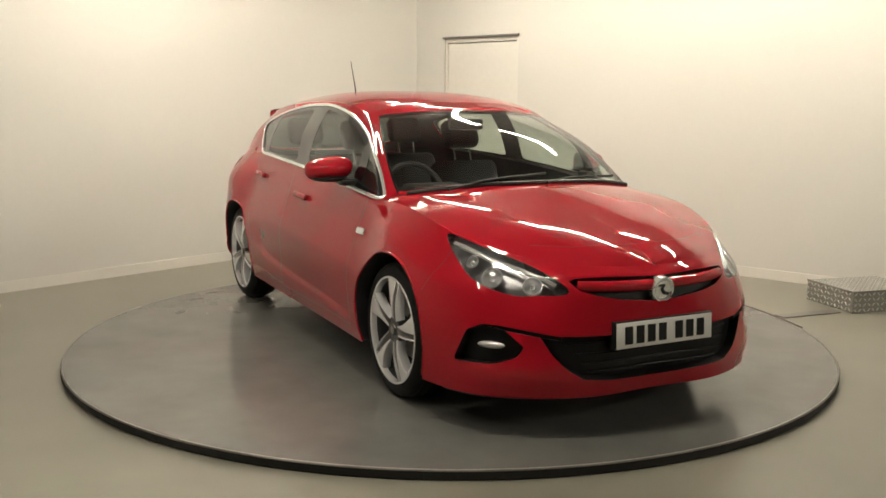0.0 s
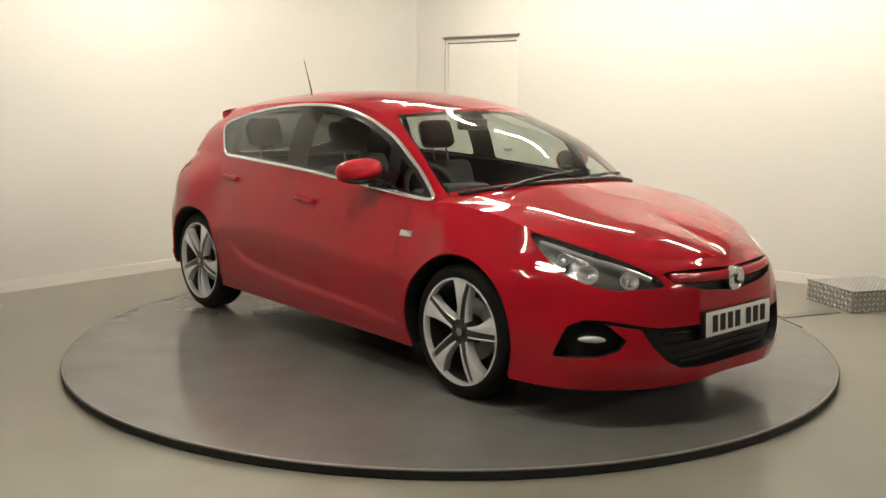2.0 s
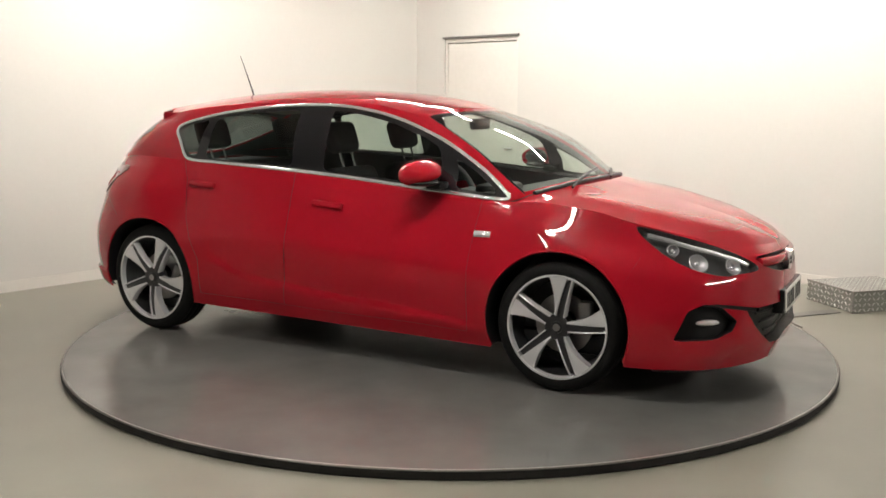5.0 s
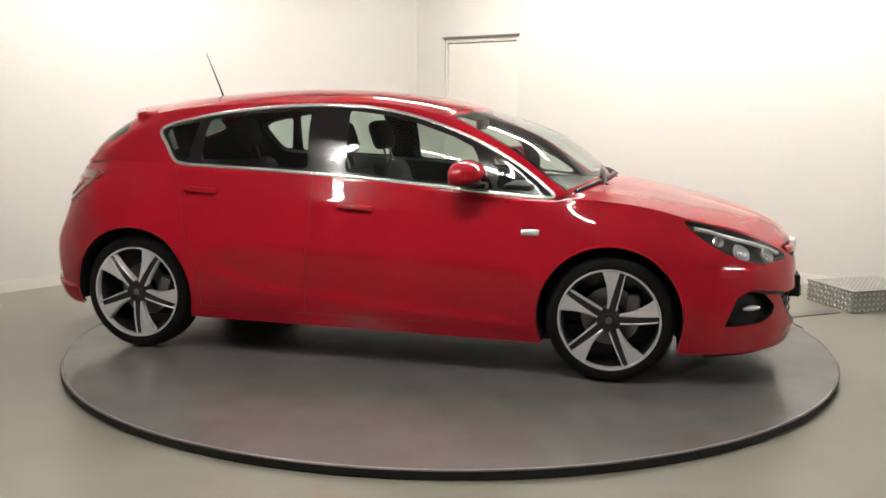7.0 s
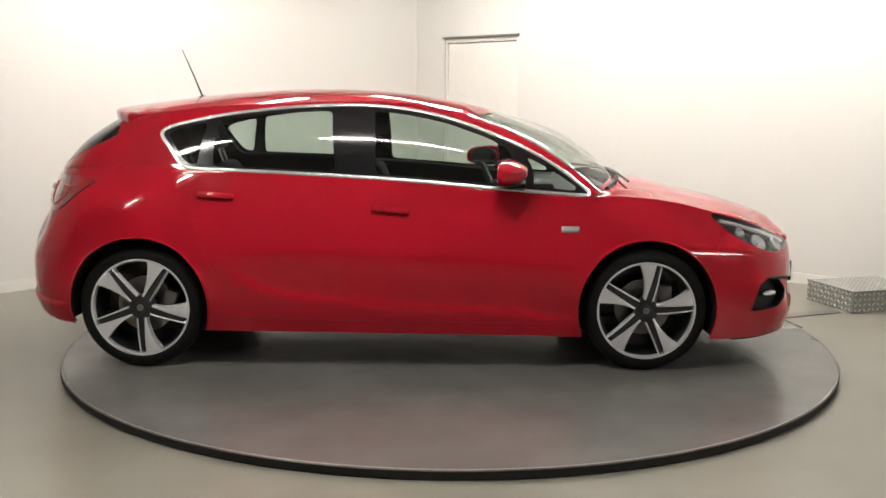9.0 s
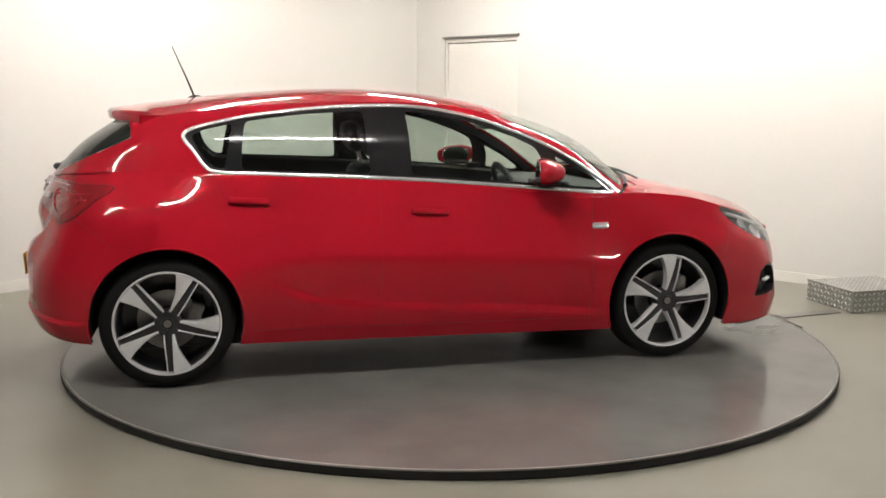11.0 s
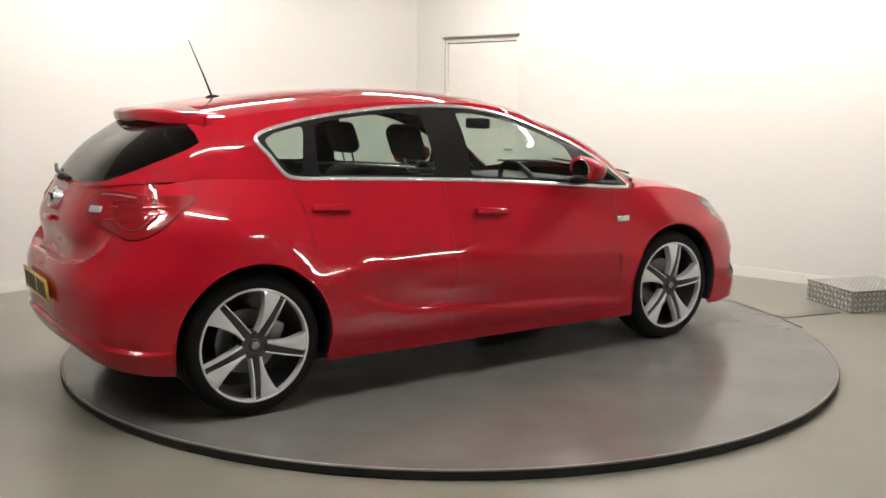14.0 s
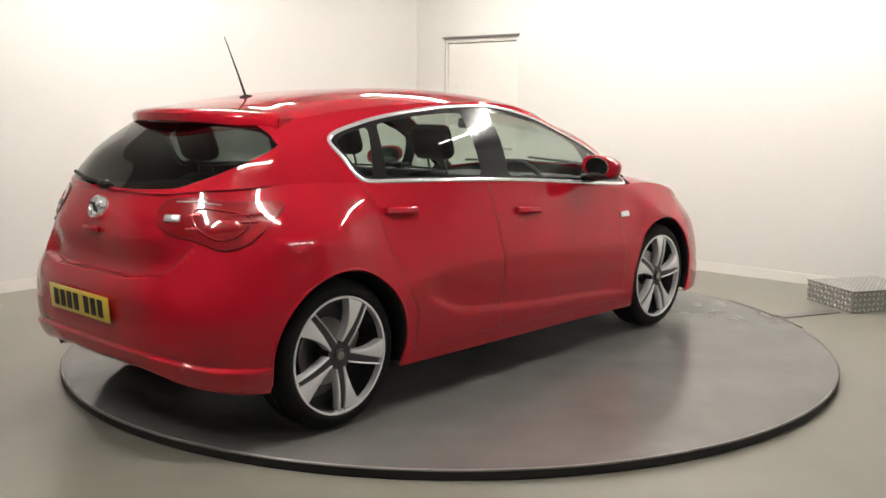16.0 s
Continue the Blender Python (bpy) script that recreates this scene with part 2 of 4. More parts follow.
# ---- the car ----
from mathutils.geometry import delaunay_2d_cdt

# Control nets of the half body, rear centre to front centre (x forward, y outwards, z up).
SHELL = np.array([
    [(-2.03, 0, 0.32), (-2.01, 0.332, 0.315), (-1.95, 0.6, 0.28), (-1.83, 0.76, 0.25), (-1.62, 0.84, 0.225), (-1.3, 0.86, 0.21), (-0.95, 0.858, 0.205), (-0.5, 0.858, 0.2), (0, 0.858, 0.195),
     (0.5, 0.858, 0.19), (0.95, 0.862, 0.185), (1.3, 0.87, 0.18), (1.6, 0.865, 0.175), (1.84, 0.826, 0.175), (2.034, 0.741, 0.18), (2.175, 0.56, 0.18), (2.261, 0.309, 0.18), (2.256, 0, 0.18)],
    [(-2.062, 0, 0.39), (-2.055, 0.332, 0.39), (-1.99, 0.62, 0.37), (-1.85, 0.795, 0.34), (-1.62, 0.88, 0.32), (-1.3, 0.9, 0.32), (-0.95, 0.888, 0.32), (-0.5, 0.888, 0.32), (0, 0.888, 0.31),
     (0.5, 0.888, 0.31), (0.95, 0.892, 0.3), (1.3, 0.905, 0.3), (1.6, 0.885, 0.29), (1.838, 0.834, 0.28), (2.048, 0.746, 0.28), (2.198, 0.566, 0.28), (2.291, 0.306, 0.28), (2.294, 0, 0.28)],
    [(-2.075, 0, 0.46), (-2.065, 0.342, 0.46), (-1.998, 0.63, 0.46), (-1.86, 0.805, 0.46), (-1.62, 0.888, 0.45), (-1.3, 0.913, 0.45), (-0.95, 0.902, 0.45), (-0.5, 0.9, 0.45), (0, 0.9, 0.44),
     (0.5, 0.9, 0.44), (0.95, 0.902, 0.44), (1.3, 0.913, 0.43), (1.6, 0.89, 0.42), (1.835, 0.837, 0.41), (2.04, 0.74, 0.4), (2.188, 0.56, 0.4), (2.29, 0.302, 0.4), (2.302, 0, 0.4)],
    [(-2.065, 0, 0.6), (-2.055, 0.342, 0.6), (-1.988, 0.63, 0.6), (-1.855, 0.805, 0.6), (-1.62, 0.888, 0.6), (-1.3, 0.912, 0.59), (-0.95, 0.9, 0.59), (-0.5, 0.898, 0.59), (0, 0.898, 0.58),
     (0.5, 0.898, 0.58), (0.95, 0.9, 0.57), (1.3, 0.91, 0.56), (1.6, 0.882, 0.54), (1.825, 0.822, 0.53), (2.02, 0.73, 0.52), (2.178, 0.55, 0.52), (2.28, 0.302, 0.52), (2.3, 0, 0.52)],
    [(-2.012, 0, 0.73), (-2.006, 0.342, 0.73), (-1.932, 0.612, 0.73), (-1.822, 0.786, 0.74), (-1.6, 0.878, 0.74), (-1.3, 0.902, 0.74), (-0.95, 0.885, 0.74), (-0.5, 0.88, 0.74), (0, 0.88, 0.73),
     (0.5, 0.882, 0.72), (0.95, 0.885, 0.7), (1.3, 0.892, 0.69), (1.58, 0.86, 0.66), (1.794, 0.806, 0.64), (1.988, 0.709, 0.63), (2.156, 0.528, 0.62), (2.264, 0.301, 0.62), (2.286, 0, 0.62)],
    [(-2.007, 0, 0.88), (-1.993, 0.342, 0.88), (-1.887, 0.585, 0.89), (-1.775, 0.755, 0.89), (-1.6, 0.845, 0.89), (-1.3, 0.865, 0.89), (-0.95, 0.848, 0.885), (-0.5, 0.842, 0.875), (0, 0.842, 0.86),
     (0.5, 0.844, 0.845), (0.95, 0.85, 0.82), (1.25, 0.845, 0.8), (1.53, 0.81, 0.77), (1.752, 0.76, 0.735), (1.962, 0.664, 0.705), (2.128, 0.494, 0.685), (2.234, 0.288, 0.685), (2.265, 0, 0.68)],
    [(-1.93, 0, 1.03), (-1.91, 0.342, 1.03), (-1.808, 0.57, 1.05), (-1.68, 0.68, 1.06), (-1.5, 0.72, 1.07), (-1.25, 0.74, 1.06), (-0.95, 0.76, 1.045), (-0.5, 0.775, 1.025), (0, 0.782, 0.995),
     (0.5, 0.785, 0.955), (0.95, 0.785, 0.921), (1.2, 0.765, 0.925), (1.48, 0.755, 0.897), (1.704, 0.723, 0.842), (1.92, 0.617, 0.787), (2.072, 0.46, 0.74), (2.188, 0.267, 0.725), (2.228, 0, 0.72)]], float)
GLASS = np.array([
    [*map(tuple, SHELL[6, :11]), (1.06, 0.76, 0.925), (1.13, 0.68, 0.955), (1.23, 0.392, 0.99), (1.27, 0, 1)],
    [(-1.76, 0, 1.2), (-1.75, 0.332, 1.2), (-1.66, 0.55, 1.2), (-1.53, 0.65, 1.2), (-1.37, 0.672, 1.22), (-1.16, 0.688, 1.225), (-0.88, 0.7, 1.23), (-0.48, 0.71, 1.23), (-0.05, 0.71, 1.22), (0.33, 0.705, 1.19), (0.66, 0.69, 1.15), (0.755, 0.678, 1.153), (0.828, 0.603, 1.183), (0.926, 0.345, 1.217), (0.966, 0, 1.228)],
    [(-1.5, 0, 1.375), (-1.49, 0.312, 1.37), (-1.43, 0.52, 1.345), (-1.33, 0.575, 1.34), (-1.22, 0.59, 1.355), (-1.05, 0.595, 1.375), (-0.8, 0.6, 1.395), (-0.45, 0.6, 1.41), (-0.1, 0.595, 1.412), (0.15, 0.585, 1.395), (0.35, 0.57, 1.355), (0.4, 0.55, 1.348), (0.43, 0.48, 1.355), (0.5, 0.272, 1.37), (0.53, 0, 1.375)]], float)


def spline(net, u, v):
    """Points of a smooth surface through a net of rows, at columns u and rows v."""
    u, v = np.asarray(u, float), np.asarray(v, float)
    flip = np.array([1, -1, 1])
    net = np.concatenate([net[:, 1:2] * flip, net, net[:, -2:-1] * flip], 1)
    net = np.concatenate([2 * net[:1] - net[1:2], net, 2 * net[-1:] - net[-2:-1]], 0)

    def weights(t, n):
        i = np.clip(np.floor(t).astype(int), 0, n - 4)
        f = t - i
        return i, np.stack([(-f + 2 * f**2 - f**3) / 2, (2 - 5 * f**2 + 3 * f**3) / 2, (f + 4 * f**2 - 3 * f**3) / 2, (f**3 - f**2) / 2], -1)

    i, a = weights(u, net.shape[1])
    j, b = weights(v, net.shape[0])
    out = np.zeros(u.shape + (3,))
    for m in range(4):
        for n in range(4):
            out += (a[..., n] * b[..., m])[..., None] * net[j + m, i + n]
    return out


SU, SV = 0.27, 0.14  # metres per column and per row, about


def crease(u, v):
    """Fine sculpting of the doors: the shoulder line and the blade low on the doors."""
    d = np.zeros_like(u)
    line = np.interp(u, [5.2, 6.4, 6.84, 8.03, 9.22, 10.2], [5.52, 5.42, 5.24, 5.04, 4.8, 4.5])
    fade = np.clip((u - 5.2) / 0.8, 0, 1) * np.clip((10.3 - u) / 0.9, 0, 1)
    k = v - line
    d += fade * 0.0015 * np.where(k > 0, np.exp(-(k / 0.30) ** 2), np.exp(-(k / 0.75) ** 2))
    blade = sum(np.interp(u + o, [6.2, 6.42, 6.7, 7.82, 9.58, 10.2], [3.0, 2.3, 1.9, 1.6, 1.2, 1.0]) for o in (-0.3, -0.15, 0, 0.15, 0.3)) / 5
    fade = np.clip((u - 6.15) / 0.4, 0, 1) * np.clip((10.2 - u) / 0.6, 0, 1)
    fade = fade * fade * (3 - 2 * fade)
    k = v - blade
    d -= fade * 0.014 * np.where(k > 0, np.exp(-(k / 0.8) ** 2), np.exp(-(k / 0.22) ** 2))
    return d


def base_at(u, v):
    return spline(SHELL, u, v)


def flank(u, p):
    """The flank above half height leans in evenly from a soft fold up to the window sill."""
    top = base_at(u, np.full_like(u, 6.0))
    low = base_at(u, np.full_like(u, 2.2))[..., 1]
    rise = np.clip(top[..., 2] - p[..., 2], -0.1, 0.8)
    lean = top[..., 1] + rise * math.tan(radians(18.5)) - 0.03 * rise ** 2
    k = 0.004
    y = -k * np.log(np.exp(-(lean - 0.8) / k) + np.exp(-(low - 0.8) / k)) + 0.8
    fade = step_up((u - 4.7) / 1.3) * step_up((11.2 - u) / 1.3) * step_up((p[..., 2] - 0.46) / 0.08) * step_up((top[..., 2] - p[..., 2]) / 0.02)
    return (y - p[..., 1]) * fade


def step_up(x):
    x = np.clip(x, 0, 1)
    return x * x * (3 - 2 * x)


def rear_steps(u, v):
    """How far the rear stands out: the bumper's shelf under the tailgate and the apron under the bumper."""
    lip = np.interp(u, [0, 0.86, 1.45, 1.8, 2.1], [3.70, 3.70, 3.88, 4.3, 4.7])
    d = (0.040 * step_up((lip - v) / 0.16 + 0.5) - 0.018) * step_up((lip + 1.1 - v) / 0.9) * step_up((v - lip + 1.5) / 1.2) * step_up((2.15 - u) / 0.7)
    apron = np.interp(u, [0, 1.2, 2.4, 3.4, 4.2], [1.15, 1.12, 1.02, 1.12, 1.35])
    d += 0.018 * (step_up((apron - v) / 0.14 + 0.5) - step_up((v - apron) / 1.0 + 1.0) * 0.45) * step_up((4.0 - u) / 0.9) * step_up((v - apron + 1.6) / 0.9)
    return d


def shell_at(u, v):
    u, v = np.asarray(u, float), np.asarray(v, float)
    p = base_at(u, v)
    p[..., 1] += flank(u, p) + crease(u, v)
    if (u < 4.0).any():
        p += normal_at(base_at, np.clip(u, 0, 17), np.clip(v, 0, 6), (17, 6)) * rear_steps(u, v)[..., None]
    return p


def glass_at(u, v):
    p = spline(GLASS, u, v)
    return p


def normal_at(f, u, v, lim):
    e = 0.02
    u0, u1 = np.clip(u - e, 0, lim[0]), np.clip(u + e, 0, lim[0])
    v0, v1 = np.clip(v - e, 0, lim[1]), np.clip(v + e, 0, lim[1])
    n = np.cross(f(u, v1) - f(u, v0), f(u1, v) - f(u0, v))
    ends = (u <= 1e-6) | (u >= lim[0] - 1e-6)
    n[ends, 1] = 0
    return n / (np.linalg.norm(n, axis=-1, keepdims=True) + 1e-12)


def inside(poly, u, v):
    x, y = np.array(poly).T
    hit = np.zeros(len(u), bool)
    j = len(x) - 1
    for i in range(len(x)):
        c = ((y[i] > v) != (y[j] > v)) & (u < (x[j] - x[i]) * (v - y[i]) / (y[j] - y[i] + 1e-15) + x[i])
        hit ^= c
        j = i
    return hit


def rounded(loop, steps=5, cut=0.25):
    """A closed loop with its corners rounded off."""
    pts = [Vector(q) for q in loop]
    out = []
    for i, q in enumerate(pts):
        a, b = q.lerp(pts[i - 1], cut), q.lerp(pts[(i + 1) % len(pts)], cut)
        for k in range(steps + 1):
            t = k / steps
            out.append(tuple(a.lerp(q, t).lerp(q.lerp(b, t), t)))
    return out


def smooth_loop(loop, steps=5):
    """A closed smooth curve through the points."""
    p = np.array(loop, float)
    out = []
    for i in range(len(p)):
        a, b, c, d = p[i - 1], p[i], p[(i + 1) % len(p)], p[(i + 2) % len(p)]
        for k in range(steps):
            t = k / steps
            out.append(tuple(0.5 * (2 * b + (c - a) * t + (2 * a - 5 * b + 4 * c - d) * t * t + (3 * b - a - 3 * c + d) * t ** 3)))
    return out


def strip(points, half):
    """A thin closed band round a polyline, in surface metres."""
    p = np.array(points, float) * (SU, SV)
    t = np.gradient(p, axis=0)
    t /= np.linalg.norm(t, axis=1, keepdims=True)
    n = np.stack([-t[:, 1], t[:, 0]], 1) * half
    q = np.concatenate([p + n, (p - n)[::-1]]) / (SU, SV)
    return [tuple(a) for a in q]


def dense(loop, step=0.012):
    """A closed loop with points no further apart than a step, in surface metres."""
    out = []
    for (a, b), (c, d) in zip(loop, [*loop[1:], loop[0]]):
        n = max(1, math.ceil(math.hypot((c - a) * SU, (d - b) * SV) / step))
        out += [(a + (c - a) * k / n, b + (d - b) * k / n) for k in range(n)]
    return out


class Skin:
    """A surface cut into named regions along closed loops."""

    def __init__(self, f, lim, nu, nv, loops):
        self.f, self.lim = f, lim
        loops = [(n, dense(loop)) for n, loop in loops]
        uu, vv = np.meshgrid(np.linspace(0, lim[0], nu), np.linspace(0, lim[1], nv))
        verts = [Vector((a * SU, b * SV)) for a, b in zip(uu.ravel(), vv.ravel())]
        edges = []
        for _, loop in loops:
            k = len(verts)
            verts += [Vector((min(max(a, 0), lim[0]) * SU, min(max(b, 0), lim[1]) * SV)) for a, b in loop]
            edges += [(k + i, k + (i + 1) % len(loop)) for i in range(len(loop))]
        vs, _, fs, _, _, _ = delaunay_2d_cdt(verts, edges, [], 0, 1e-5)
        self.uv = np.array([tuple(q) for q in vs]) / (SU, SV)
        fs = [tuple(q) for q in fs if len(q) == 3]
        self.tri = np.array(fs)
        c = self.uv[self.tri].mean(1)
        self.region = np.full(len(fs), -1)
        self.names = [n for n, _ in loops]
        for i, (_, loop) in enumerate(loops):
            m = inside(loop, c[:, 0], c[:, 1]) & (self.region < 0)
            self.region[m] = i
        a = self.uv[self.tri]
        area = (a[:, 1, 0] - a[:, 0, 0]) * (a[:, 2, 1] - a[:, 0, 1]) - (a[:, 2, 0] - a[:, 0, 0]) * (a[:, 1, 1] - a[:, 0, 1])
        self.tri[area < 0] = self.tri[area < 0][:, ::-1]
        self.pos = f(self.uv[:, 0], self.uv[:, 1])
        self.nor = normal_at(f, self.uv[:, 0], self.uv[:, 1], lim)

    def mask(self, *names):
        return np.isin(self.region, [i for i, n in enumerate(self.names) if n in names] + ([-1] if "rest" in names else []))

    def piece(self, mask, side, offset=0.0, wall=0.0):
        """Vertices, faces and normals of some triangles on one side (1 or -1); wall: closes the rim inwards by so much."""
        t = self.tri[mask]
        used, inv = np.unique(t, return_inverse=True)
        f = inv.reshape(-1, 3)[:, ::-1]
        p = self.pos[used] + self.nor[used] * offset
        n = self.nor[used].copy()
        if wall:
            es = {}
            for a, b, c in f:
                for e in ((a, b), (b, c), (c, a)):
                    es[e] = 1
            rim = [e for e in es if (e[1], e[0]) not in es and not (abs(p[e[0], 1]) < 1e-6 and abs(p[e[1], 1]) < 1e-6)]
            ids = sorted({i for e in rim for i in e})
            lo = {i: len(p) + k for k, i in enumerate(ids)}
            hi = {i: len(p) + len(ids) + k for k, i in enumerate(ids)}
            p = np.concatenate([p, p[ids] - n[ids] * wall, p[ids]])
            n = np.concatenate([n, n[ids], n[ids]])
            f = np.concatenate([f, *[[(hi[a], lo[a], lo[b]), (hi[a], lo[b], hi[b])] for a, b in rim]]) if rim else f
        if side < 0:
            return p * (1, -1, 1), f[:, ::-1], n * (1, -1, 1)
        return p, f, n

    def make(self, name, mask, mat, parent, both=True, offset=0.0, wall=0.0, label="", custom=True):
        """One mesh across the middle (both), or one on each side."""
        out = []
        if not mask.any():
            return out
        a, b = self.piece(mask, 1, offset, wall), self.piece(mask, -1, offset, wall)
        if both:
            a = [np.concatenate([a[0], b[0]]), np.concatenate([a[1], b[1] + len(a[0])]), np.concatenate([a[2], b[2]])]
            out.append(mesh_object(name, a[0], a[1], mat, parent, True, a[2] if custom else None, label))
        else:
            for s in (b, a):
                out.append(mesh_object(name, s[0], s[1], mat, parent, True, s[2] if custom else None, label))
        return out


def find_xz(f, x, z, u, v):
    """The surface parameters at a place of the side view."""
    for _ in range(12):
        p = f(np.array([u, u + 0.01, u]), np.array([v, v, v + 0.01]))
        j = np.array([[(p[1, 0] - p[0, 0]) / 0.01, (p[2, 0] - p[0, 0]) / 0.01], [(p[1, 2] - p[0, 2]) / 0.01, (p[2, 2] - p[0, 2]) / 0.01]])
        d = np.linalg.solve(j, [x - p[0, 0], z - p[0, 2]])
        u, v = u + np.clip(d[0], -0.5, 0.5), v + np.clip(d[1], -0.5, 0.5)
    return u, v


WHEELS = ((1.3425, 11.1), (-1.3425, 4.9))
ARCH = 0.372


def arch_loop(cx, u):
    out = []
    for k in range(41):
        a = radians(-22 + 224 * k / 40)
        z = 0.335 + ARCH * math.sin(a)
        uu, vv = find_xz(shell_at, cx + ARCH * math.cos(a), max(z, 0.16), u, 2.0)
        out.append((uu, max(vv, -0.05)))
    return [(out[0][0], -0.05), *out, (out[-1][0], -0.05)]


def ellipsoid(bm, c, r, m=None, u=20, v=12):
    bmesh.ops.create_uvsphere(bm, u_segments=u, v_segments=v, radius=1, matrix=(m or Matrix()) @ Matrix.Translation(c) @ Matrix.Diagonal((*r, 1)))


def build_wheel():
    """A wheel at the origin with its outer face towards -y."""
    w = part("wheel", lathe([(-0.046, 0.263), (-0.051, 0.261), (-0.052, 0.257), (-0.050, 0.2515), (-0.034, 0.2485), (-0.020, 0.2475)], 72), ALLOY, None, "silver five-spoke alloy wheel")
    part("tyre", lathe([(0.155, 0.235), (0.16, 0.262), (0.158, 0.285), (0.145, 0.314), (0.12, 0.326), (0.095, 0.3295), (0.09, 0.325), (0.085, 0.3295), (0.06, 0.3305), (0.055, 0.325), (0.05, 0.3305), (0.01, 0.3295), (0.005, 0.324), (0, 0.3285), (-0.02, 0.325), (-0.040, 0.312), (-0.050, 0.293), (-0.052, 0.272), (-0.047, 0.260), (-0.03, 0.255)], 72), RUBBER, w, "black low-profile tyre", angle=60)
    part("barrel", lathe([(-0.020, 0.2475), (0.02, 0.238), (0.06, 0.230), (0.14, 0.228), (0.15, 0.06)], 48), DARKALLOY, w)
    part("brake_disc", lathe([(0.060, 0.07), (0.056, 0.075), (0.056, 0.150), (0.066, 0.152), (0.07, 0.08)], 48), STEEL, w, "steel brake disc")
    bm = bmesh.new()
    box(bm, 0.115, 0.055, 0.06, 0.07, 0.06, 0.13, 0.015)
    part("brake_caliper", bm, STEEL, w)
    part("hub_cap", lathe([(-0.046, 0.0001), (-0.046, 0.022), (-0.043, 0.029), (-0.03, 0.033), (0.02, 0.05)], 32), DARKALLOY, w, "black hub cap")
    part("hub_badge", lathe([(-0.0475, 0.0001), (-0.0475, 0.012), (-0.0475, 0.015), (-0.046, 0.019), (-0.0455, 0.021)], 24), STEEL, w)

    def blade(name, angle, r0, r1, low, high, bow, y_in, y_out, mat, thick):
        """A spoke along a ray, between two edges given by their offsets at its inner and outer end."""
        bm = bmesh.new()
        ca, sa = math.cos(radians(angle)), math.sin(radians(angle))
        vs = []
        n = 10
        for k in range(n + 1):
            t = k / n
            r = r0 + (r1 - r0) * t
            o0 = low[0] + (low[1] - low[0]) * t
            o1 = high[0] + (high[1] - high[0]) * t ** bow
            y = y_in + (y_out - y_in) * t - 0.010 * math.sin(math.pi * t)
            row = []
            for j in range(5):
                o = o0 + (o1 - o0) * j / 4
                x = min(r, math.sqrt(max(0.2505 ** 2 - o * o, 0.0001))) if t > 0.8 else r
                row.append((x * ca - o * sa, y - 0.003 * math.sin(math.pi * j / 4), x * sa + o * ca))
            back = [(row[i][0], row[i][1] + thick, row[i][2]) for i in (0, 4)]
            vs.append(([bm.verts.new(q) for q in row], [bm.verts.new(q) for q in back]))
        for (p, pb), (q, qb) in zip(vs, vs[1:]):
            for j in range(4):
                bm.faces.new((p[j], p[j + 1], q[j + 1], q[j]))
            bm.faces.new((pb[0], p[0], q[0], qb[0]))
            bm.faces.new((p[4], pb[1], qb[1], q[4]))
            bm.faces.new((pb[1], pb[0], qb[0], qb[1]))
        bmesh.ops.recalc_face_normals(bm, faces=bm.faces)
        return part(name, bm, mat, w, angle=50)

    part("hub", lathe([(-0.036, 0.0001), (-0.0385, 0.045), (-0.036, 0.064), (0.02, 0.068)], 40), DARKALLOY, w, "black wheel centre")
    for k in range(5):
        a = 78 + 72 * k
        # the outer face looks along -y, where x is to the right and z up
        s = blade("spoke", a, 0.056, 0.251, (0.015, 0.004), (0.026, 0.102), 1.9, -0.040, -0.045, ALLOY, 0.045)
        s["label"] = "broad machined silver spoke"
        blade("spoke_arm", a, 0.056, 0.251, (-0.028, -0.0275), (-0.020, -0.0215), 1.0, -0.040, -0.045, ALLOY, 0.045)
        blade("spoke_inlay", a, 0.03, 0.238, (-0.022, -0.0235), (0.018, 0.006), 1.0, -0.033, -0.037, DARKALLOY, 0.03)
    return w


def plate_marks(parent, m, yellow):
    """A number plate with plain bars in place of its signs."""
    pl = part("number_plate", boxed(0, 0, 0, 0.52, 0.006, 0.111, 0.003, m), YELLOWPLATE if yellow else WHITEPLATE, parent, "yellow rear number plate" if yellow else "white front number plate")
    x = -0.222
    for k in range(7):
        part("plate_bar", boxed(x + 0.025, -0.0042, 0, 0.042, 0.0015, 0.076, 0.0, m), BLACK, pl, smooth=False)
        x += 0.060 + (0.030 if k == 3 else 0)
    return pl


def seat(parent, x, y, rear=False, width=0.50):
    s = part("rear_seat" if rear else "front_seat", boxed(0, 0, 0, 0.52, width, 0.16, 0.06, pose(x + 0.22, y, 0.40, 0, -8, 0), 3), FABRIC, parent, "dark fabric car seat")
    part("backrest", boxed(0, 0, 0.30, 0.15, width - 0.02, 0.64, 0.06, pose(x - 0.05, y, 0.44, 0, -20, 0), 3), FABRIC, s)
    for yy in ((0,) if not rear else (-width / 3.2, width / 3.2)):
        part("headrest", boxed(0, yy, 0.80, 0.10, 0.26, 0.19, 0.045, pose(x - 0.05, y, 0.44, 0, -18, 0), 3), FABRIC, s, "dark padded headrest")
        for k in (-0.06, 0.06):
            part("headrest_post", tube([Vector((0, yy + k, 0.60)), Vector((0, yy + k, 0.74))], 0.007, 8), CHROME, s).matrix_basis = pose(x - 0.05, y, 0.44, 0, -18, 0)
    return s


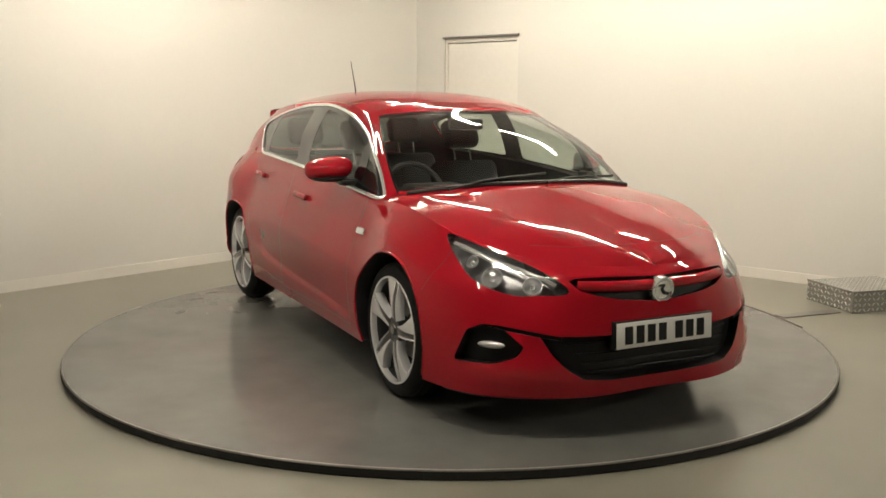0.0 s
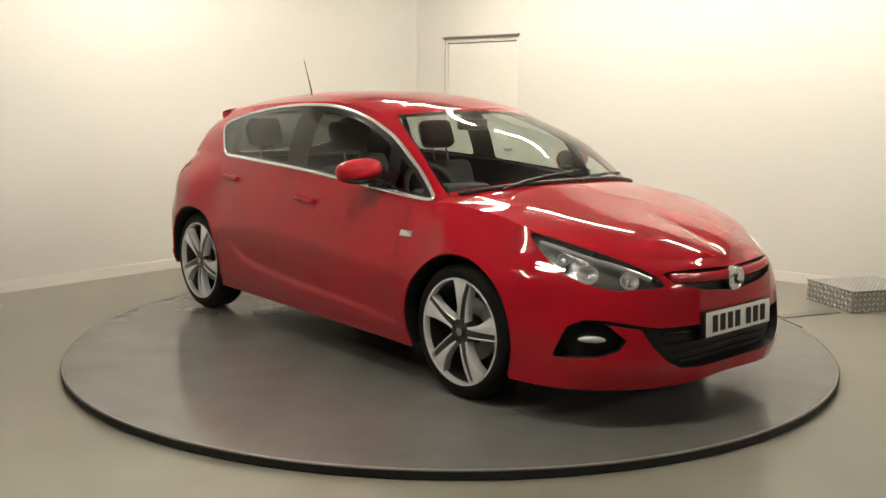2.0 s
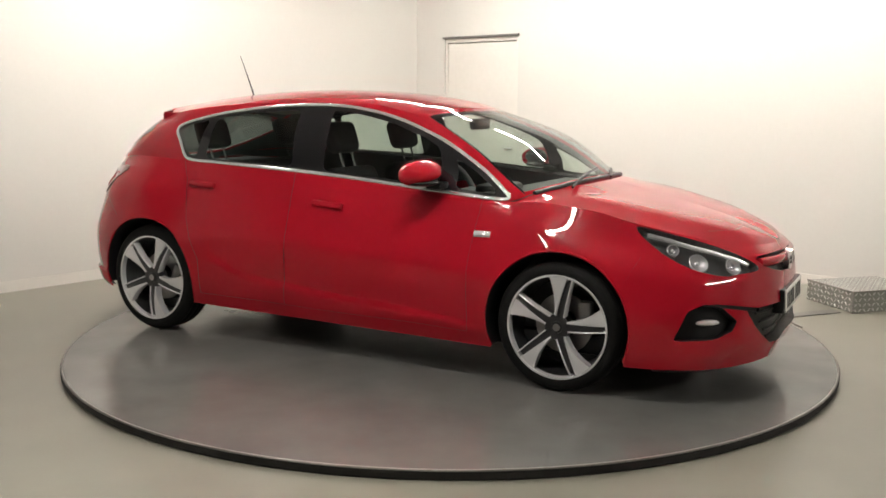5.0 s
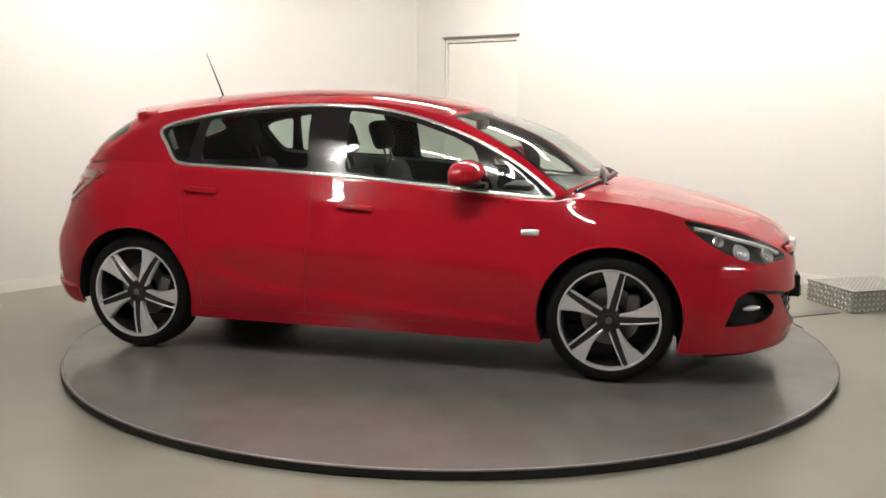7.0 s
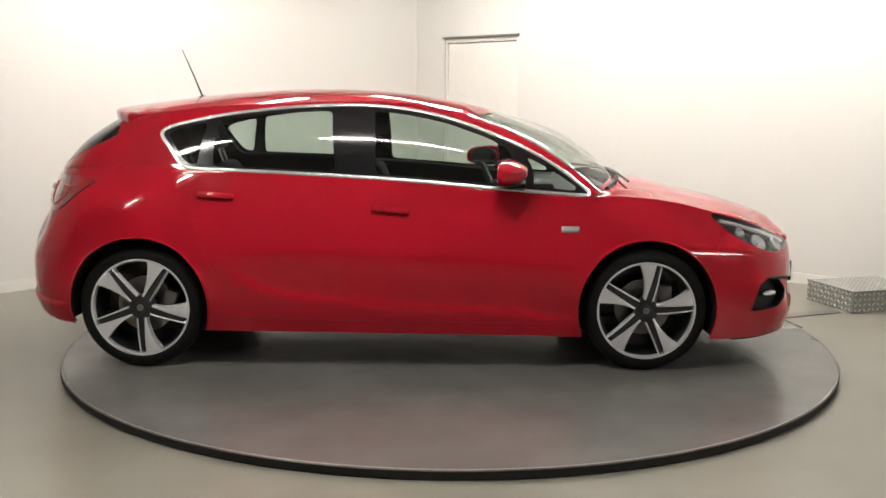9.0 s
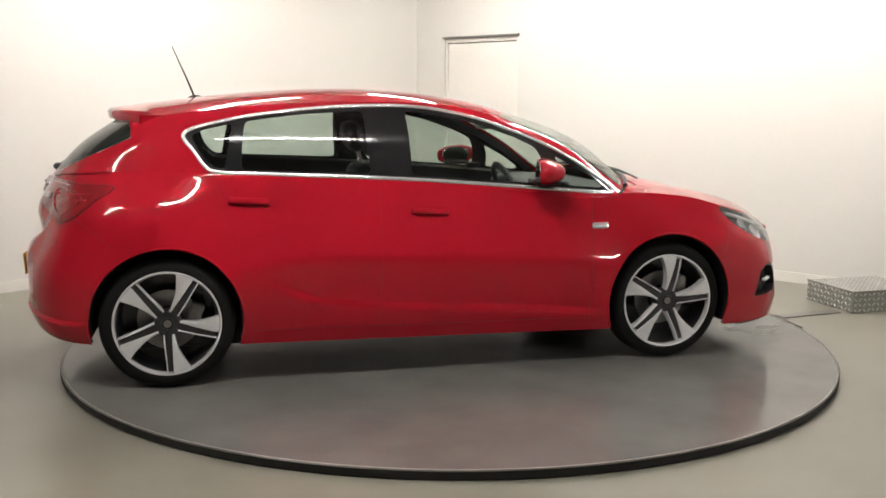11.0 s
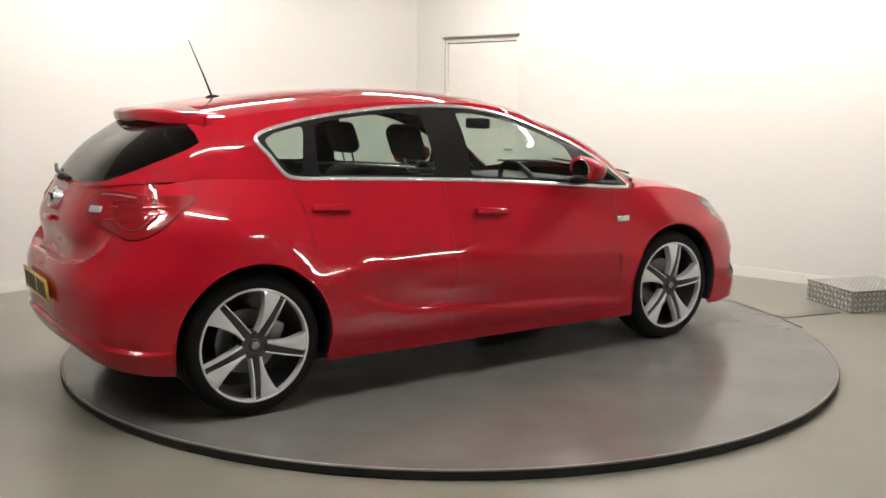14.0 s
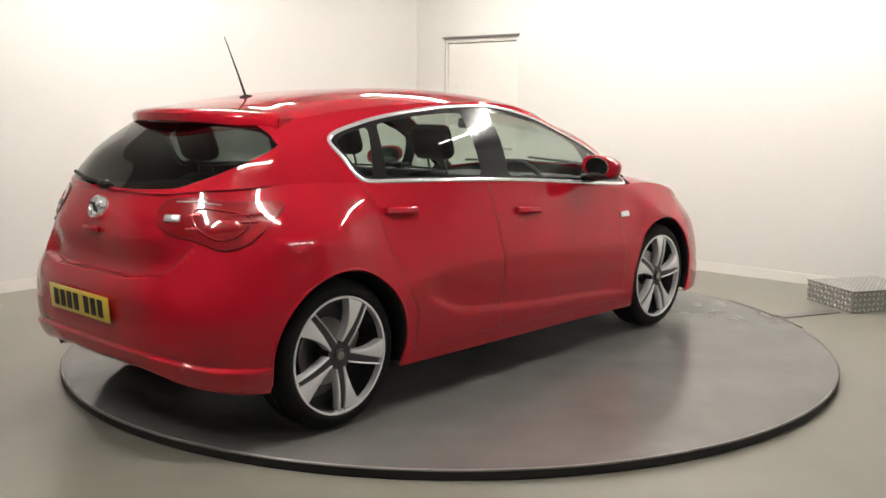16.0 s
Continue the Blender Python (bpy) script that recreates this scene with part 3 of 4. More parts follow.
def build_car():
    car = new("car")
    tagged(car, "glossy red five-door hatchback with silver alloy wheels, parked on the turntable", "car")

    # ---------- lower body ----------
    head = smooth_loop([(12.90, 5.82), (13.48, 5.93), (14.51, 5.72), (15.06, 5.12), (15.45, 4.12), (14.9, 3.93), (14.5, 3.86), (13.84, 4.22), (13.29, 4.91)], 4)
    fog = rounded([(13.30, 1.30), (13.62, 2.45), (13.96, 2.72), (14.4, 2.58), (14.75, 2.02), (14.62, 1.66), (14.19, 1.40)], 4, 0.14)
    swoosh = strip([(13.96, 2.66), (14.3, 2.66), (14.7, 2.55), (15.05, 2.42), (15.35, 2.32)], 0.010)
    low = [(17, 2.42), (16.16, 2.40), (15.35, 2.40), (15.02, 2.36), (15.22, 1.75), (15.45, 1.25), (15.72, 0.86), (16.2, 0.74), (17, 0.70)]
    up = [(17, 5.0), (16.29, 5.05), (15.55, 4.98), (15.42, 4.80), (15.62, 4.25), (15.9, 3.95), (16.3, 3.72), (17, 3.50)]
    tail = smooth_loop([(1.28, 5.80), (1.68, 5.85), (2.58, 5.72), (3.83, 5.62), (3.68, 5.30), (3.16, 4.75), (2.66, 4.60), (2.12, 4.78), (1.58, 4.98), (1.24, 5.37)], 4)
    rear_edge = [(5.46, 6.01), (5.68, 5.36), (5.8, 3.84), (6.09, 2.21), (6.08, 0.62)]
    front_door = [(9.88, 6.01), (9.81, 3.5), (9.80, 0.62), (7.42, 0.62), (7.46, 3.3), (7.46, 6.01)]
    rear_door = [(7.46, 6.01), (7.46, 3.3), (7.42, 0.62), *rear_edge[::-1]]
    tail_lip = [(0, 3.74), (0.86, 3.74), (1.45, 3.95), (1.8, 4.4), (2.02, 4.74)]
    gaps = [[(9.88, 6.01), (9.81, 3.5), (9.80, 0.62), (8.6, 0.62), (7.42, 0.62), (6.08, 0.62)], [(7.46, 6.01), (7.46, 3.3), (7.42, 0.62)], rear_edge, tail_lip,
            [(1.42, 6.01), (1.44, 5.86)], [(3.2, 4.75), (3.7, 4.35), (4.1, 3.75)], [(13.05, 5.3), (12.85, 4.6), (12.35, 3.4)]]
    loops = [("hole", arch_loop(*WHEELS[0])), ("hole", arch_loop(*WHEELS[1])), ("headlight", head), ("fog", fog), ("swoosh", swoosh), ("low", low), ("up", up), ("tail", tail)]
    loops += [("gap", strip(g, 0.0011)) for g in gaps]
    loops += [("front_door", front_door), ("rear_door", rear_door),
              ("tailgate", [*tail_lip, (1.24, 5.37), (1.28, 5.80), (1.42, 6.01), (0, 6.01)]),
              ("rear_bumper", [(-0.01, -0.1), (-0.01, 3.74), *tail_lip, (2.66, 4.60), (3.2, 4.75), (3.7, 4.35), (4.1, 3.75), (4.6, 2.0), (4.6, -0.1)]),
              ("front_bumper", [(17.1, -0.1), (17.1, 6.1), (14.6, 6.1), (14.5, 5.0), (13.29, 4.91), (13.05, 5.3), (12.85, 4.6), (12.35, 3.4), (11.5, 2.0), (11.5, -0.1)])]
    sk = Skin(shell_at, (17, 6), 171, 121, loops)
    sk.make("front_door", sk.mask("front_door"), RED, car, False, label="red front door")
    sk.make("rear_door", sk.mask("rear_door"), RED, car, False, label="red rear door")
    sk.make("front_bumper", sk.mask("front_bumper"), RED, car, label="red front bumper")
    sk.make("rear_bumper", sk.mask("rear_bumper"), RED, car, label="red rear bumper")
    gate = sk.make("tailgate", sk.mask("tailgate"), RED, car, label="red tailgate")[0]
    sk.make("side_panel", sk.mask("rest"), RED, car, False, label="red wing, sill and rear quarter")
    solid = sk.mask("front_door", "rear_door", "front_bumper", "rear_bumper", "tailgate", "rest", "gap")
    sk.make("inner_shell", solid, TRIM, car, offset=-0.016, label="dark inside of the body")
    sk.make("panel_gap", sk.mask("gap"), RED, car, offset=-0.004, label="narrow gap between body panels")
    sk.make("lower_grille", sk.mask("low"), BLACK, car, offset=-0.045, wall=-0.045, label="black lower grille", custom=False)
    sk.make("upper_grille", sk.mask("up"), BLACK, car, offset=-0.035, wall=-0.035, label="dark upper grille", custom=False)
    sk.make("fog_recess", sk.mask("fog"), BLACK, car, False, offset=-0.05, wall=-0.05, label="black fog lamp recess", custom=False)
    sk.make("fog_trim", sk.mask("swoosh"), BLACK, car, False, offset=-0.008, wall=-0.008, label="black trim line by the fog lamp", custom=False)
    bowls = sk.make("headlight", sk.mask("headlight"), LAMPGREY, car, False, offset=-0.05, wall=-0.05, label="clear headlight with chrome reflectors", custom=False)
    lens = sk.make("lens", sk.mask("headlight"), LENS, car, False, offset=0.001, label="clear lens")
    for b, l in zip(bowls, lens):
        l.parent = b
        l.visible_shadow = False
    tails = sk.make("tail_light", sk.mask("tail"), REDLENS, car, False, offset=0.006, wall=0.012, label="glossy red tail light")

    def on(u, v, off=0.0, side=-1):
        p = shell_at(np.array([u]), np.array([v]))[0]
        n = normal_at(shell_at, np.array([u]), np.array([v]), (17, 6))[0]
        q = p + n * off
        return Vector((q[0], q[1] * side, q[2])), Vector((n[0], n[1] * side, n[2]))

    for k, side in enumerate((-1, 1)):
        # reflectors and light blades in the headlight
        for u, v, r, d in ((14.05, 4.62, 0.044, -0.028), (14.80, 4.42, 0.038, -0.024), (13.55, 5.15, 0.026, -0.026)):
            c, n = on(u, v, d, side)
            bm = lathe([(-0.022, r), (-0.018, r + 0.005), (-0.01, r + 0.003), (0.006, r * 0.75), (0.014, 0.0001)], 28)
            bm.transform(Matrix.Translation(c) @ (-n).to_track_quat("Y", "Z").to_matrix().to_4x4())
            part("reflector", bm, SILVERLENS, bowls[k], "chrome reflector bowl")
            bm = bmesh.new()
            ellipsoid(bm, c + n * 0.006, (0.011, 0.011, 0.011), None, 14, 8)
            part("bulb", bm, SILVERLENS, bowls[k])
        pts = [on(u, v, -0.010, side)[0] for u, v in ((13.1, 5.62), (13.5, 5.6), (14.0, 5.45), (14.5, 5.3), (14.95, 4.9), (15.2, 4.5))]
        part("light_strip", tube(pts, 0.012, 8), SILVERLENS, bowls[k], "bright strip along the lamp's top")
        # fog lamp
        c, n = on(14.1, 2.02, -0.028, side)
        bm = bmesh.new()
        ellipsoid(bm, (0, 0, 0), (0.062, 0.020, 0.017))
        bm.transform(Matrix.Translation(c) @ (-n).to_track_quat("Y", "Z").to_matrix().to_4x4())
        part("fog_lamp", bm, SILVERLENS, car, "chrome fog lamp")
        # inner outline of the tail light
        ring = [on(u, v, 0.007, side)[0] for u, v in smooth_loop([(1.95, 5.55), (2.6, 5.5), (3.15, 5.35), (3.0, 5.0), (2.62, 4.82), (2.2, 4.98), (1.95, 5.25)], 4)]
        part("lamp_ring", tube(ring, 0.0045, 8, closed=True), REDLENS, tails[k])
        c, n = on(2.55, 5.16, -0.003, side)
        bm = bmesh.new()
        ellipsoid(bm, (0, 0, 0), (0.080, 0.011, 0.045))
        bm.transform(Matrix.Translation(c) @ (-n).to_track_quat("Y", "Z").to_matrix().to_4x4())
        part("lamp_core", bm, REDLENS, tails[k], "bulged red inner lamp")
        # seam round the lens and the reflector bars in it
        seam = [on(u, v, 0.003, side)[0] for u, v in tail]
        part("lamp_seam", tube(seam, 0.0030, 6, closed=True), BLACK, tails[k], "dark seam round the lamp")
        for v, u0, u1 in ((5.42, 2.75, 3.45), (5.26, 2.95, 3.35), (5.42, 1.85, 2.05), (5.08, 1.85, 2.1)):
            pts = [on(u0 + (u1 - u0) * i / 4, v, 0.007, side)[0] for i in range(5)]
            part("reflector_bar", tube(pts, 0.006, 6), LAMPRED, tails[k], "bright red reflector bar")
        # the highlight along the lens top, built as a thin silver strip
        pts = [on(u, v, 0.006, side)[0] for u, v in ((1.5, 5.78), (1.8, 5.75), (2.1, 5.70), (2.45, 5.65))]
        part("lamp_highlight", tube(pts, 0.0028, 8), SILVERLENS, tails[k], "silver strip standing for the highlight along the lamp's top")
        c, n = on(1.55, 5.35, 0.010, side)
        bm = boxed(0, 0, 0, 0.075, 0.01, 0.032, 0.005)
        bm.transform(Matrix.Translation(c) @ (-n).to_track_quat("Y", "Z").to_matrix().to_4x4())
        part("reversing_lamp", bm, SILVERLENS, tails[k], "clear reversing lamp")
        # door handles
        for u, v in ((6.04, 5.21), (7.97, 4.92)):
            c, n = on(u, v, 0.015, side)
            slope = -3 if u < 7 else -4
            m = Matrix.Translation(c) @ (-n).to_track_quat("Y", "Z").to_matrix().to_4x4() @ pose(0, 0, 0, 0, slope * side, 0)
            h = part("door_handle", boxed(0, 0, 0, 0.20, 0.022, 0.034, 0.010, m, 3), RED, car, "red door handle")
            bm = bmesh.new()
            ellipsoid(bm, (-0.015 * side, 0.028, -0.004), (0.085, 0.010, 0.036), m)
            part("handle_cup", bm, RED, h)
        # side repeater
        c, n = on(9.95, 4.44, 0.003, side)
        m = Matrix.Translation(c) @ (-n).to_track_quat("Y", "Z").to_matrix().to_4x4()
        part("side_badge", boxed(0, 0, 0, 0.095, 0.010, 0.034, 0.005, m), CHROME, car, "small chrome side badge")
        # door mirror
        mir = part("door_mirror", boxed(0.65, side * 0.79, 0.985, 0.09, 0.12, 0.035, 0.012), BLACK, car, "red door mirror on a black foot")
        bm = bmesh.new()
        bmesh.ops.create_uvsphere(bm, u_segments=28, v_segments=18, radius=1)
        for v in bm.verts:
            v.co.x = max(v.co.x, -0.45)
            v.co.y, v.co.z = math.copysign(abs(v.co.y) ** 0.78, v.co.y), math.copysign(abs(v.co.z) ** 0.78, v.co.z)
            s = 1 - 0.22 * max(0, v.co.x)
            v.co = Vector((v.co.x * 0.098, v.co.y * 0.132 * s, v.co.z * 0.063 * s))
        spot = Vector((0.600, -0.890, 1.056)) if side < 0 else Vector((0.545, 0.835, 1.056))
        turn = -12 if side < 0 else 75
        bm.transform(Matrix.Translation(spot) @ pose(0, 0, 0, -6 * side, 0, turn))
        part("mirror_cap", bm, RED, mir, "glossy red mirror cap", angle=50)
        bm = bmesh.new()
        bmesh.ops.create_uvsphere(bm, u_segments=24, v_segments=12, radius=1)
        bm.transform(Matrix.Translation(spot - Vector((0, 0, 0.05))) @ pose(0, 0, 0, 0, 0, turn) @ Matrix.Diagonal((0.088, 0.10, 0.022, 1)))
        part("mirror_base", bm, BLACK, mir)
        bm = lathe([(-0.002, 0.0001), (-0.002, 0.95), (0.002, 1.0)], 28)
        bm.transform(Matrix.Translation(spot) @ pose(0, 0, 0, 0, 0, turn) @ pose(-0.046, 0, 0, 0, 0, -90) @ Matrix.Diagonal((0.093, 1, 0.055, 1)))
        part("mirror_glass", bm, MIRROR, mir, "mirror glass")

    # grille bar, badge, plates
    pts = []
    for i in range(25):
        s = -1 + 2 * i / 24
        pts.append(on(17 - abs(s) * 1.42, 4.42 + 0.15 * s * s, -0.016, 1 if s > 0 else -1)[0])
    part("grille_bar", tube(pts, 0.025, 10), RED, car, "red bar across the upper grille")
    for k in range(4):
        pts = []
        for i in range(25):
            s = -1 + 2 * i / 24
            c, _ = on(17 - abs(s) * (1.55 - 0.12 * k), 2.1 - 0.36 * k, -0.036, 1 if s > 0 else -1)
            pts.append(c)
        part("grille_slat", tube(pts, 0.005, 6), BLACK, car)
    bm = lathe([(-0.010, 0.0001), (-0.012, 0.040), (-0.018, 0.046), (-0.020, 0.052), (-0.014, 0.058), (0.02, 0.058)], 40)
    bm.transform(Matrix.Translation((2.280, 0, 0.622)) @ pose(0, 0, 0, 0, 0, 90) @ pose(0, 0, 0, 6, 0, 0))
    badge = part("front_badge", bm, CHROME, car, "round chrome badge")
    part("badge_mark", tube([(2.288, -0.026, 0.640), (2.291, 0.004, 0.640), (2.290, -0.006, 0.622), (2.292, 0.008, 0.606), (2.290, 0.026, 0.603)], 0.008, 8), BLACK, badge)
    bm = lathe([(-0.004, 0.0001), (-0.004, 0.036), (-0.012, 0.042), (-0.014, 0.048), (-0.008, 0.053), (0.03, 0.053)], 40)
    bm.transform(Matrix.Translation((-1.985, 0, 0.955)) @ pose(0, 0, 0, 0, 0, -90) @ pose(0, 0, 0, -22, 0, 0))
    badge = part("rear_badge", bm, CHROME, car, "round chrome badge")
    part("badge_mark", tube([(-2.001, 0.024, 0.972), (-2.000, -0.004, 0.972), (-1.995, 0.006, 0.957), (-1.998, -0.008, 0.943), (-1.999, -0.024, 0.940)], 0.007, 8), BLACK, badge)
    part("tailgate_handle", boxed(-2.018, 0, 0.865, 0.02, 0.13, 0.026, 0.008), RED, car, "red tailgate handle")
    plate_marks(car, Matrix.Translation((2.316, 0, 0.445)) @ pose(0, 0, 0, 0, 0, 90) @ pose(0, 0, 0, -3, 0, 0), False)
    part("plate_holder", boxed(2.284, 0, 0.445, 0.055, 0.535, 0.12, 0.006), BLACK, car)
    plate_marks(car, Matrix.Translation((-2.090, 0, 0.550)) @ pose(0, 0, 0, 0, 0, -90) @ pose(0, 0, 0, 4, 0, 0), True)
    part("exhaust_pipe", lathe([(-0.06, 0.026), (0.05, 0.026), (0.052, 0.03), (-0.06, 0.032)], 24), CHROME, car, "chrome exhaust tip").matrix_basis = pose(-1.93, 0.42, 0.30, 0, 0, 90)

    # ---------- glasshouse ----------
    dlo = smooth_loop([(4.58, 1.11), (4.68, 1.35), (5.18, 1.54), (5.72, 1.68), (6.6, 1.83), (7.17, 1.88), (7.83, 1.89), (8.54, 1.84), (9.4, 1.72), (9.93, 1.53), (10.61, 1.15), (11.0, 0.66), (11.05, 0.22), (10.92, 0.06), (10.32, 0.05), (9.24, 0.06), (8.03, 0.06), (6.82, 0.05), (6.15, 0.05), (5.62, 0.05), (5.36, 0.18), (4.99, 0.65)], 5)
    quarter = rounded([(4.78, 1.08), (4.92, 1.28), (5.48, 1.46), (5.69, 0.17), (5.54, 0.17), (5.36, 0.33)], 3, 0.2)
    rear_win = rounded([(5.68, 1.50), (6.46, 1.66), (7.33, 1.73), (7.39, 0.16), (6.68, 0.15), (5.94, 0.15)], 3, 0.1)
    front_win = rounded([(7.93, 1.74), (8.49, 1.68), (9.2, 1.55), (9.68, 1.33), (9.86, 1.12), (9.34, 0.17), (8.53, 0.16), (7.82, 0.15)], 3, 0.1)
    small_win = rounded([(10.06, 0.90), (10.44, 0.56), (10.60, 0.24), (10.25, 0.16), (9.56, 0.18)], 3, 0.15)
    screen = rounded([(14.01, 0.06), (13, 0.06), (11.78, 0.07), (11.64, 0.6), (11.58, 1.2), (11.62, 1.88), (11.9, 1.93), (13, 1.93), (14.01, 1.93)], 3, 0.12)
    screen = [(14.01 if q[0] > 13.7 else q[0], q[1]) for q in screen]
    rear_glass = [(-0.01, 0.05), (0.3, 0.055), (1.43, 0.13), (2.0, 0.40), (2.52, 0.74), (2.85, 1.0), (3.0, 1.2), (2.5, 1.50), (1.51, 1.86), (0.27, 1.93), (-0.01, 1.93)]
    seal = strip([(11.80, 0.06), (11.70, 0.3), (11.64, 0.6), (11.58, 1.2), (11.62, 1.90)], 0.009)
    gk = Skin(glass_at, (14, 2), 113, 33, [("quarter", quarter), ("rear_win", rear_win), ("front_win", front_win), ("small_win", small_win), ("frame", dlo), ("seal", seal), ("screen", screen), ("rear_glass", rear_glass)])
    gk.make("pillar", gk.mask("rest"), RED, car, False, label="red roof pillars")
    gk.make("pillar_lining", gk.mask("rest"), TRIM, car, False, offset=-0.02, label="dark pillar lining")
    gk.make("window_frame", gk.mask("frame"), GLOSSBLACK, car, False, offset=-0.002, label="gloss black window frame")
    for n, lab in (("rear_win", "tinted rear door window"), ("front_win", "front door window"), ("quarter", "small rear quarter window"), ("small_win", "small window by the mirror")):
        for o in gk.make("side_window", gk.mask(n), WINDOW, car, False, offset=-0.004, label=lab):
            o.visible_shadow = False
    gk.make("screen_seal", gk.mask("seal"), GLOSSBLACK, car, False, offset=0.001, label="black seal along the windscreen")
    ws = gk.make("windscreen", gk.mask("screen"), SCREEN, car, label="sloping clear windscreen")[0]
    rg = gk.make("rear_window", gk.mask("rear_glass"), REARGLASS, car, offset=0.002, label="dark tinted rear window")[0]
    ws.visible_shadow = rg.visible_shadow = False
    # bright strip round the side windows
    du, dv = np.array(dlo).T
    p = glass_at(du, dv)
    n = normal_at(glass_at, du, dv, (14, 2))
    t = np.roll(p, -1, 0) - np.roll(p, 1, 0)
    t /= np.linalg.norm(t, axis=1, keepdims=True)
    w = np.cross(n, t)
    for side in (-1, 1):
        vs, fs, prof = [], [], ((-0.010, -0.003), (-0.010, 0.003), (-0.006, 0.0065), (0.006, 0.0065), (0.010, 0.003), (0.010, -0.003))
        for i in range(len(p)):
            vs += [(p[i] + w[i] * a + n[i] * b) * (1, side, 1) for a, b in prof]
        k = len(prof)
        for i in range(len(p)):
            for j in range(k):
                q = (i * k + j, i * k + (j + 1) % k, ((i + 1) % len(p)) * k + (j + 1) % k, ((i + 1) % len(p)) * k + j)
                fs.append(q if side < 0 else q[::-1])
        mesh_object("window_trim", vs, fs, CHROME, car, label="chrome strip round the side windows")

    # ---------- roof ----------
    SX = [-1.5, -1.39, -1.05, -0.71, -0.47, -0.23, -0.03, 0.17, 0.35, 0.53]
    SZ = [1.385, 1.408, 1.448, 1.475, 1.485, 1.484, 1.470, 1.446, 1.414, 1.377]

    ROOF = np.polyfit(SX, SZ, 4)

    def roof_at(u, w):
        e = glass_at(u, np.full_like(u, 2.0))
        xs = np.interp(u, np.arange(15), [-1.5, -1.48, -1.40, -1.31, -1.2, -1.03, -0.8, -0.45, -0.1, 0.15, 0.34, 0.39, 0.43, 0.50, 0.53])
        zs = np.polyval(ROOF, xs)
        ex = e.copy()
        ex[..., 0] += (xs - e[..., 0]) * w
        ex[..., 1] *= 1 - w
        ex[..., 2] += (zs - e[..., 2]) * (1 - np.clip(1 - w, 0, 1) ** 3.2)
        return ex

    rs = Skin(roof_at, (14, 1), 113, 15, [])
    rs.make("roof", rs.mask("rest"), RED, car, label="red roof", custom=False)
    rs.make("headlining", rs.mask("rest"), LINING, car, offset=-0.025, label="grey headlining", custom=False)

    # spoiler over the rear window
    bm = bmesh.new()
    rows = []
    for i in range(33):
        s = -1 + 2 * i / 32
        y = 0.582 * s
        a = abs(s) ** 2.4
        tip, z = -1.655 + 0.20 * a, 1.368 - 0.030 * a
        drop = 0.03 * abs(s) ** 7
        rows.append([bm.verts.new(q) for q in ((-1.28, y * 0.97, 1.420 - 0.078 * a), (-1.45, y, 1.402 - 0.066 * a), (tip + 0.07, y, z + 0.014), (tip + 0.012, y, z + 0.004), (tip, y, z - 0.010), (tip + 0.006, y, z - 0.044 - drop), (tip + 0.04, y, z - 0.060 - drop), (-1.40, y * 0.98, 1.325 - 0.03 * a - drop))])
    for a, b in zip(rows, rows[1:]):
        for j in range(7):
            bm.faces.new((a[j], a[j + 1], b[j + 1], b[j]))
    bm.faces.new(rows[0])
    bm.faces.new(rows[-1][::-1])
    bmesh.ops.recalc_face_normals(bm, faces=bm.faces)
    sp = part("spoiler", bm, RED, car, "red roof spoiler", angle=50)
    part("brake_light", boxed(-1.628, 0, 1.322, 0.02, 0.30, 0.014, 0.004), REDLENS, sp)

    # ---------- bonnet ----------
    HOOD = np.polyfit(np.array([1.27, 1.4, 1.55, 1.68, 1.82, 1.96, 2.06, 2.13, 2.18, 2.225]) - 1.7, [0.995, 0.975, 0.942, 0.910, 0.873, 0.834, 0.800, 0.773, 0.751, 0.72], 4)

    def hood_at(a, b):
        uu = 10.44 + a * 6.56
        o = spline(SHELL, uu, np.full_like(uu, 6.0))
        o0 = spline(SHELL, np.array([10.44]), np.array([6.0]))[0]
        cx = 1.27 + (2.225 - 1.27) * np.clip(a, 0, 1) ** 0.85
        cz = np.polyval(HOOD, cx - 1.7)
        c = np.stack([cx, 0 * cx, cz], -1)
        p = o + (c - o) * b[..., None]
        p[..., 2] = o[..., 2] + (cz - o[..., 2]) * (1 - np.clip(1 - b, 0, 1) ** 3.0)
        base = glass_at(11 + 3 * b, 0 * b)
        start = glass_at(np.array([11.0]), np.array([0.0]))[0]
        base = base - (start - o0) * (1 - b)[..., None]
        flat = o0 + (np.array([1.27, 0, 0.995]) - o0) * b[..., None]
        flat[..., 2] = o0[2] + (0.995 - o0[2]) * (1 - np.clip(1 - b, 0, 1) ** 3.0)
        p += (base - flat) * ((1 - a) ** 6)[..., None]
        # raised ridge along the bonnet
        p[..., 2] += 0.003 * np.exp(-((b - 0.34) / 0.12) ** 2) * np.clip(a / 0.15, 0, 1) * np.clip((0.85 - a) / 0.3, 0, 1)
        return p

    hs = Skin(hood_at, (1, 1), 61, 31, [("gap", [(0.60, 0.15), (0.72, 0.297), (0.80, 0.6), (0.83, 1.01), (0.8335, 1.01), (0.8035, 0.6), (0.7235, 0.293), (0.603, 0.146)])])
    hs.make("bonnet", hs.mask("rest"), RED, car, label="red bonnet", custom=False)
    hs.make("bonnet_underside", np.ones(len(hs.tri), bool), TRIM, car, offset=-0.012, label="dark underside of the bonnet", custom=False)
    # scuttle and wipers
    pts = [Vector((*(glass_at(np.array([u]), np.array([0.0]))[0] * (1, s, 1)),)) + Vector((0.012, 0, 0.004)) for s, us in ((-1, np.linspace(12, 14, 9)), (1, np.linspace(13.75, 12, 8))) for u in us]
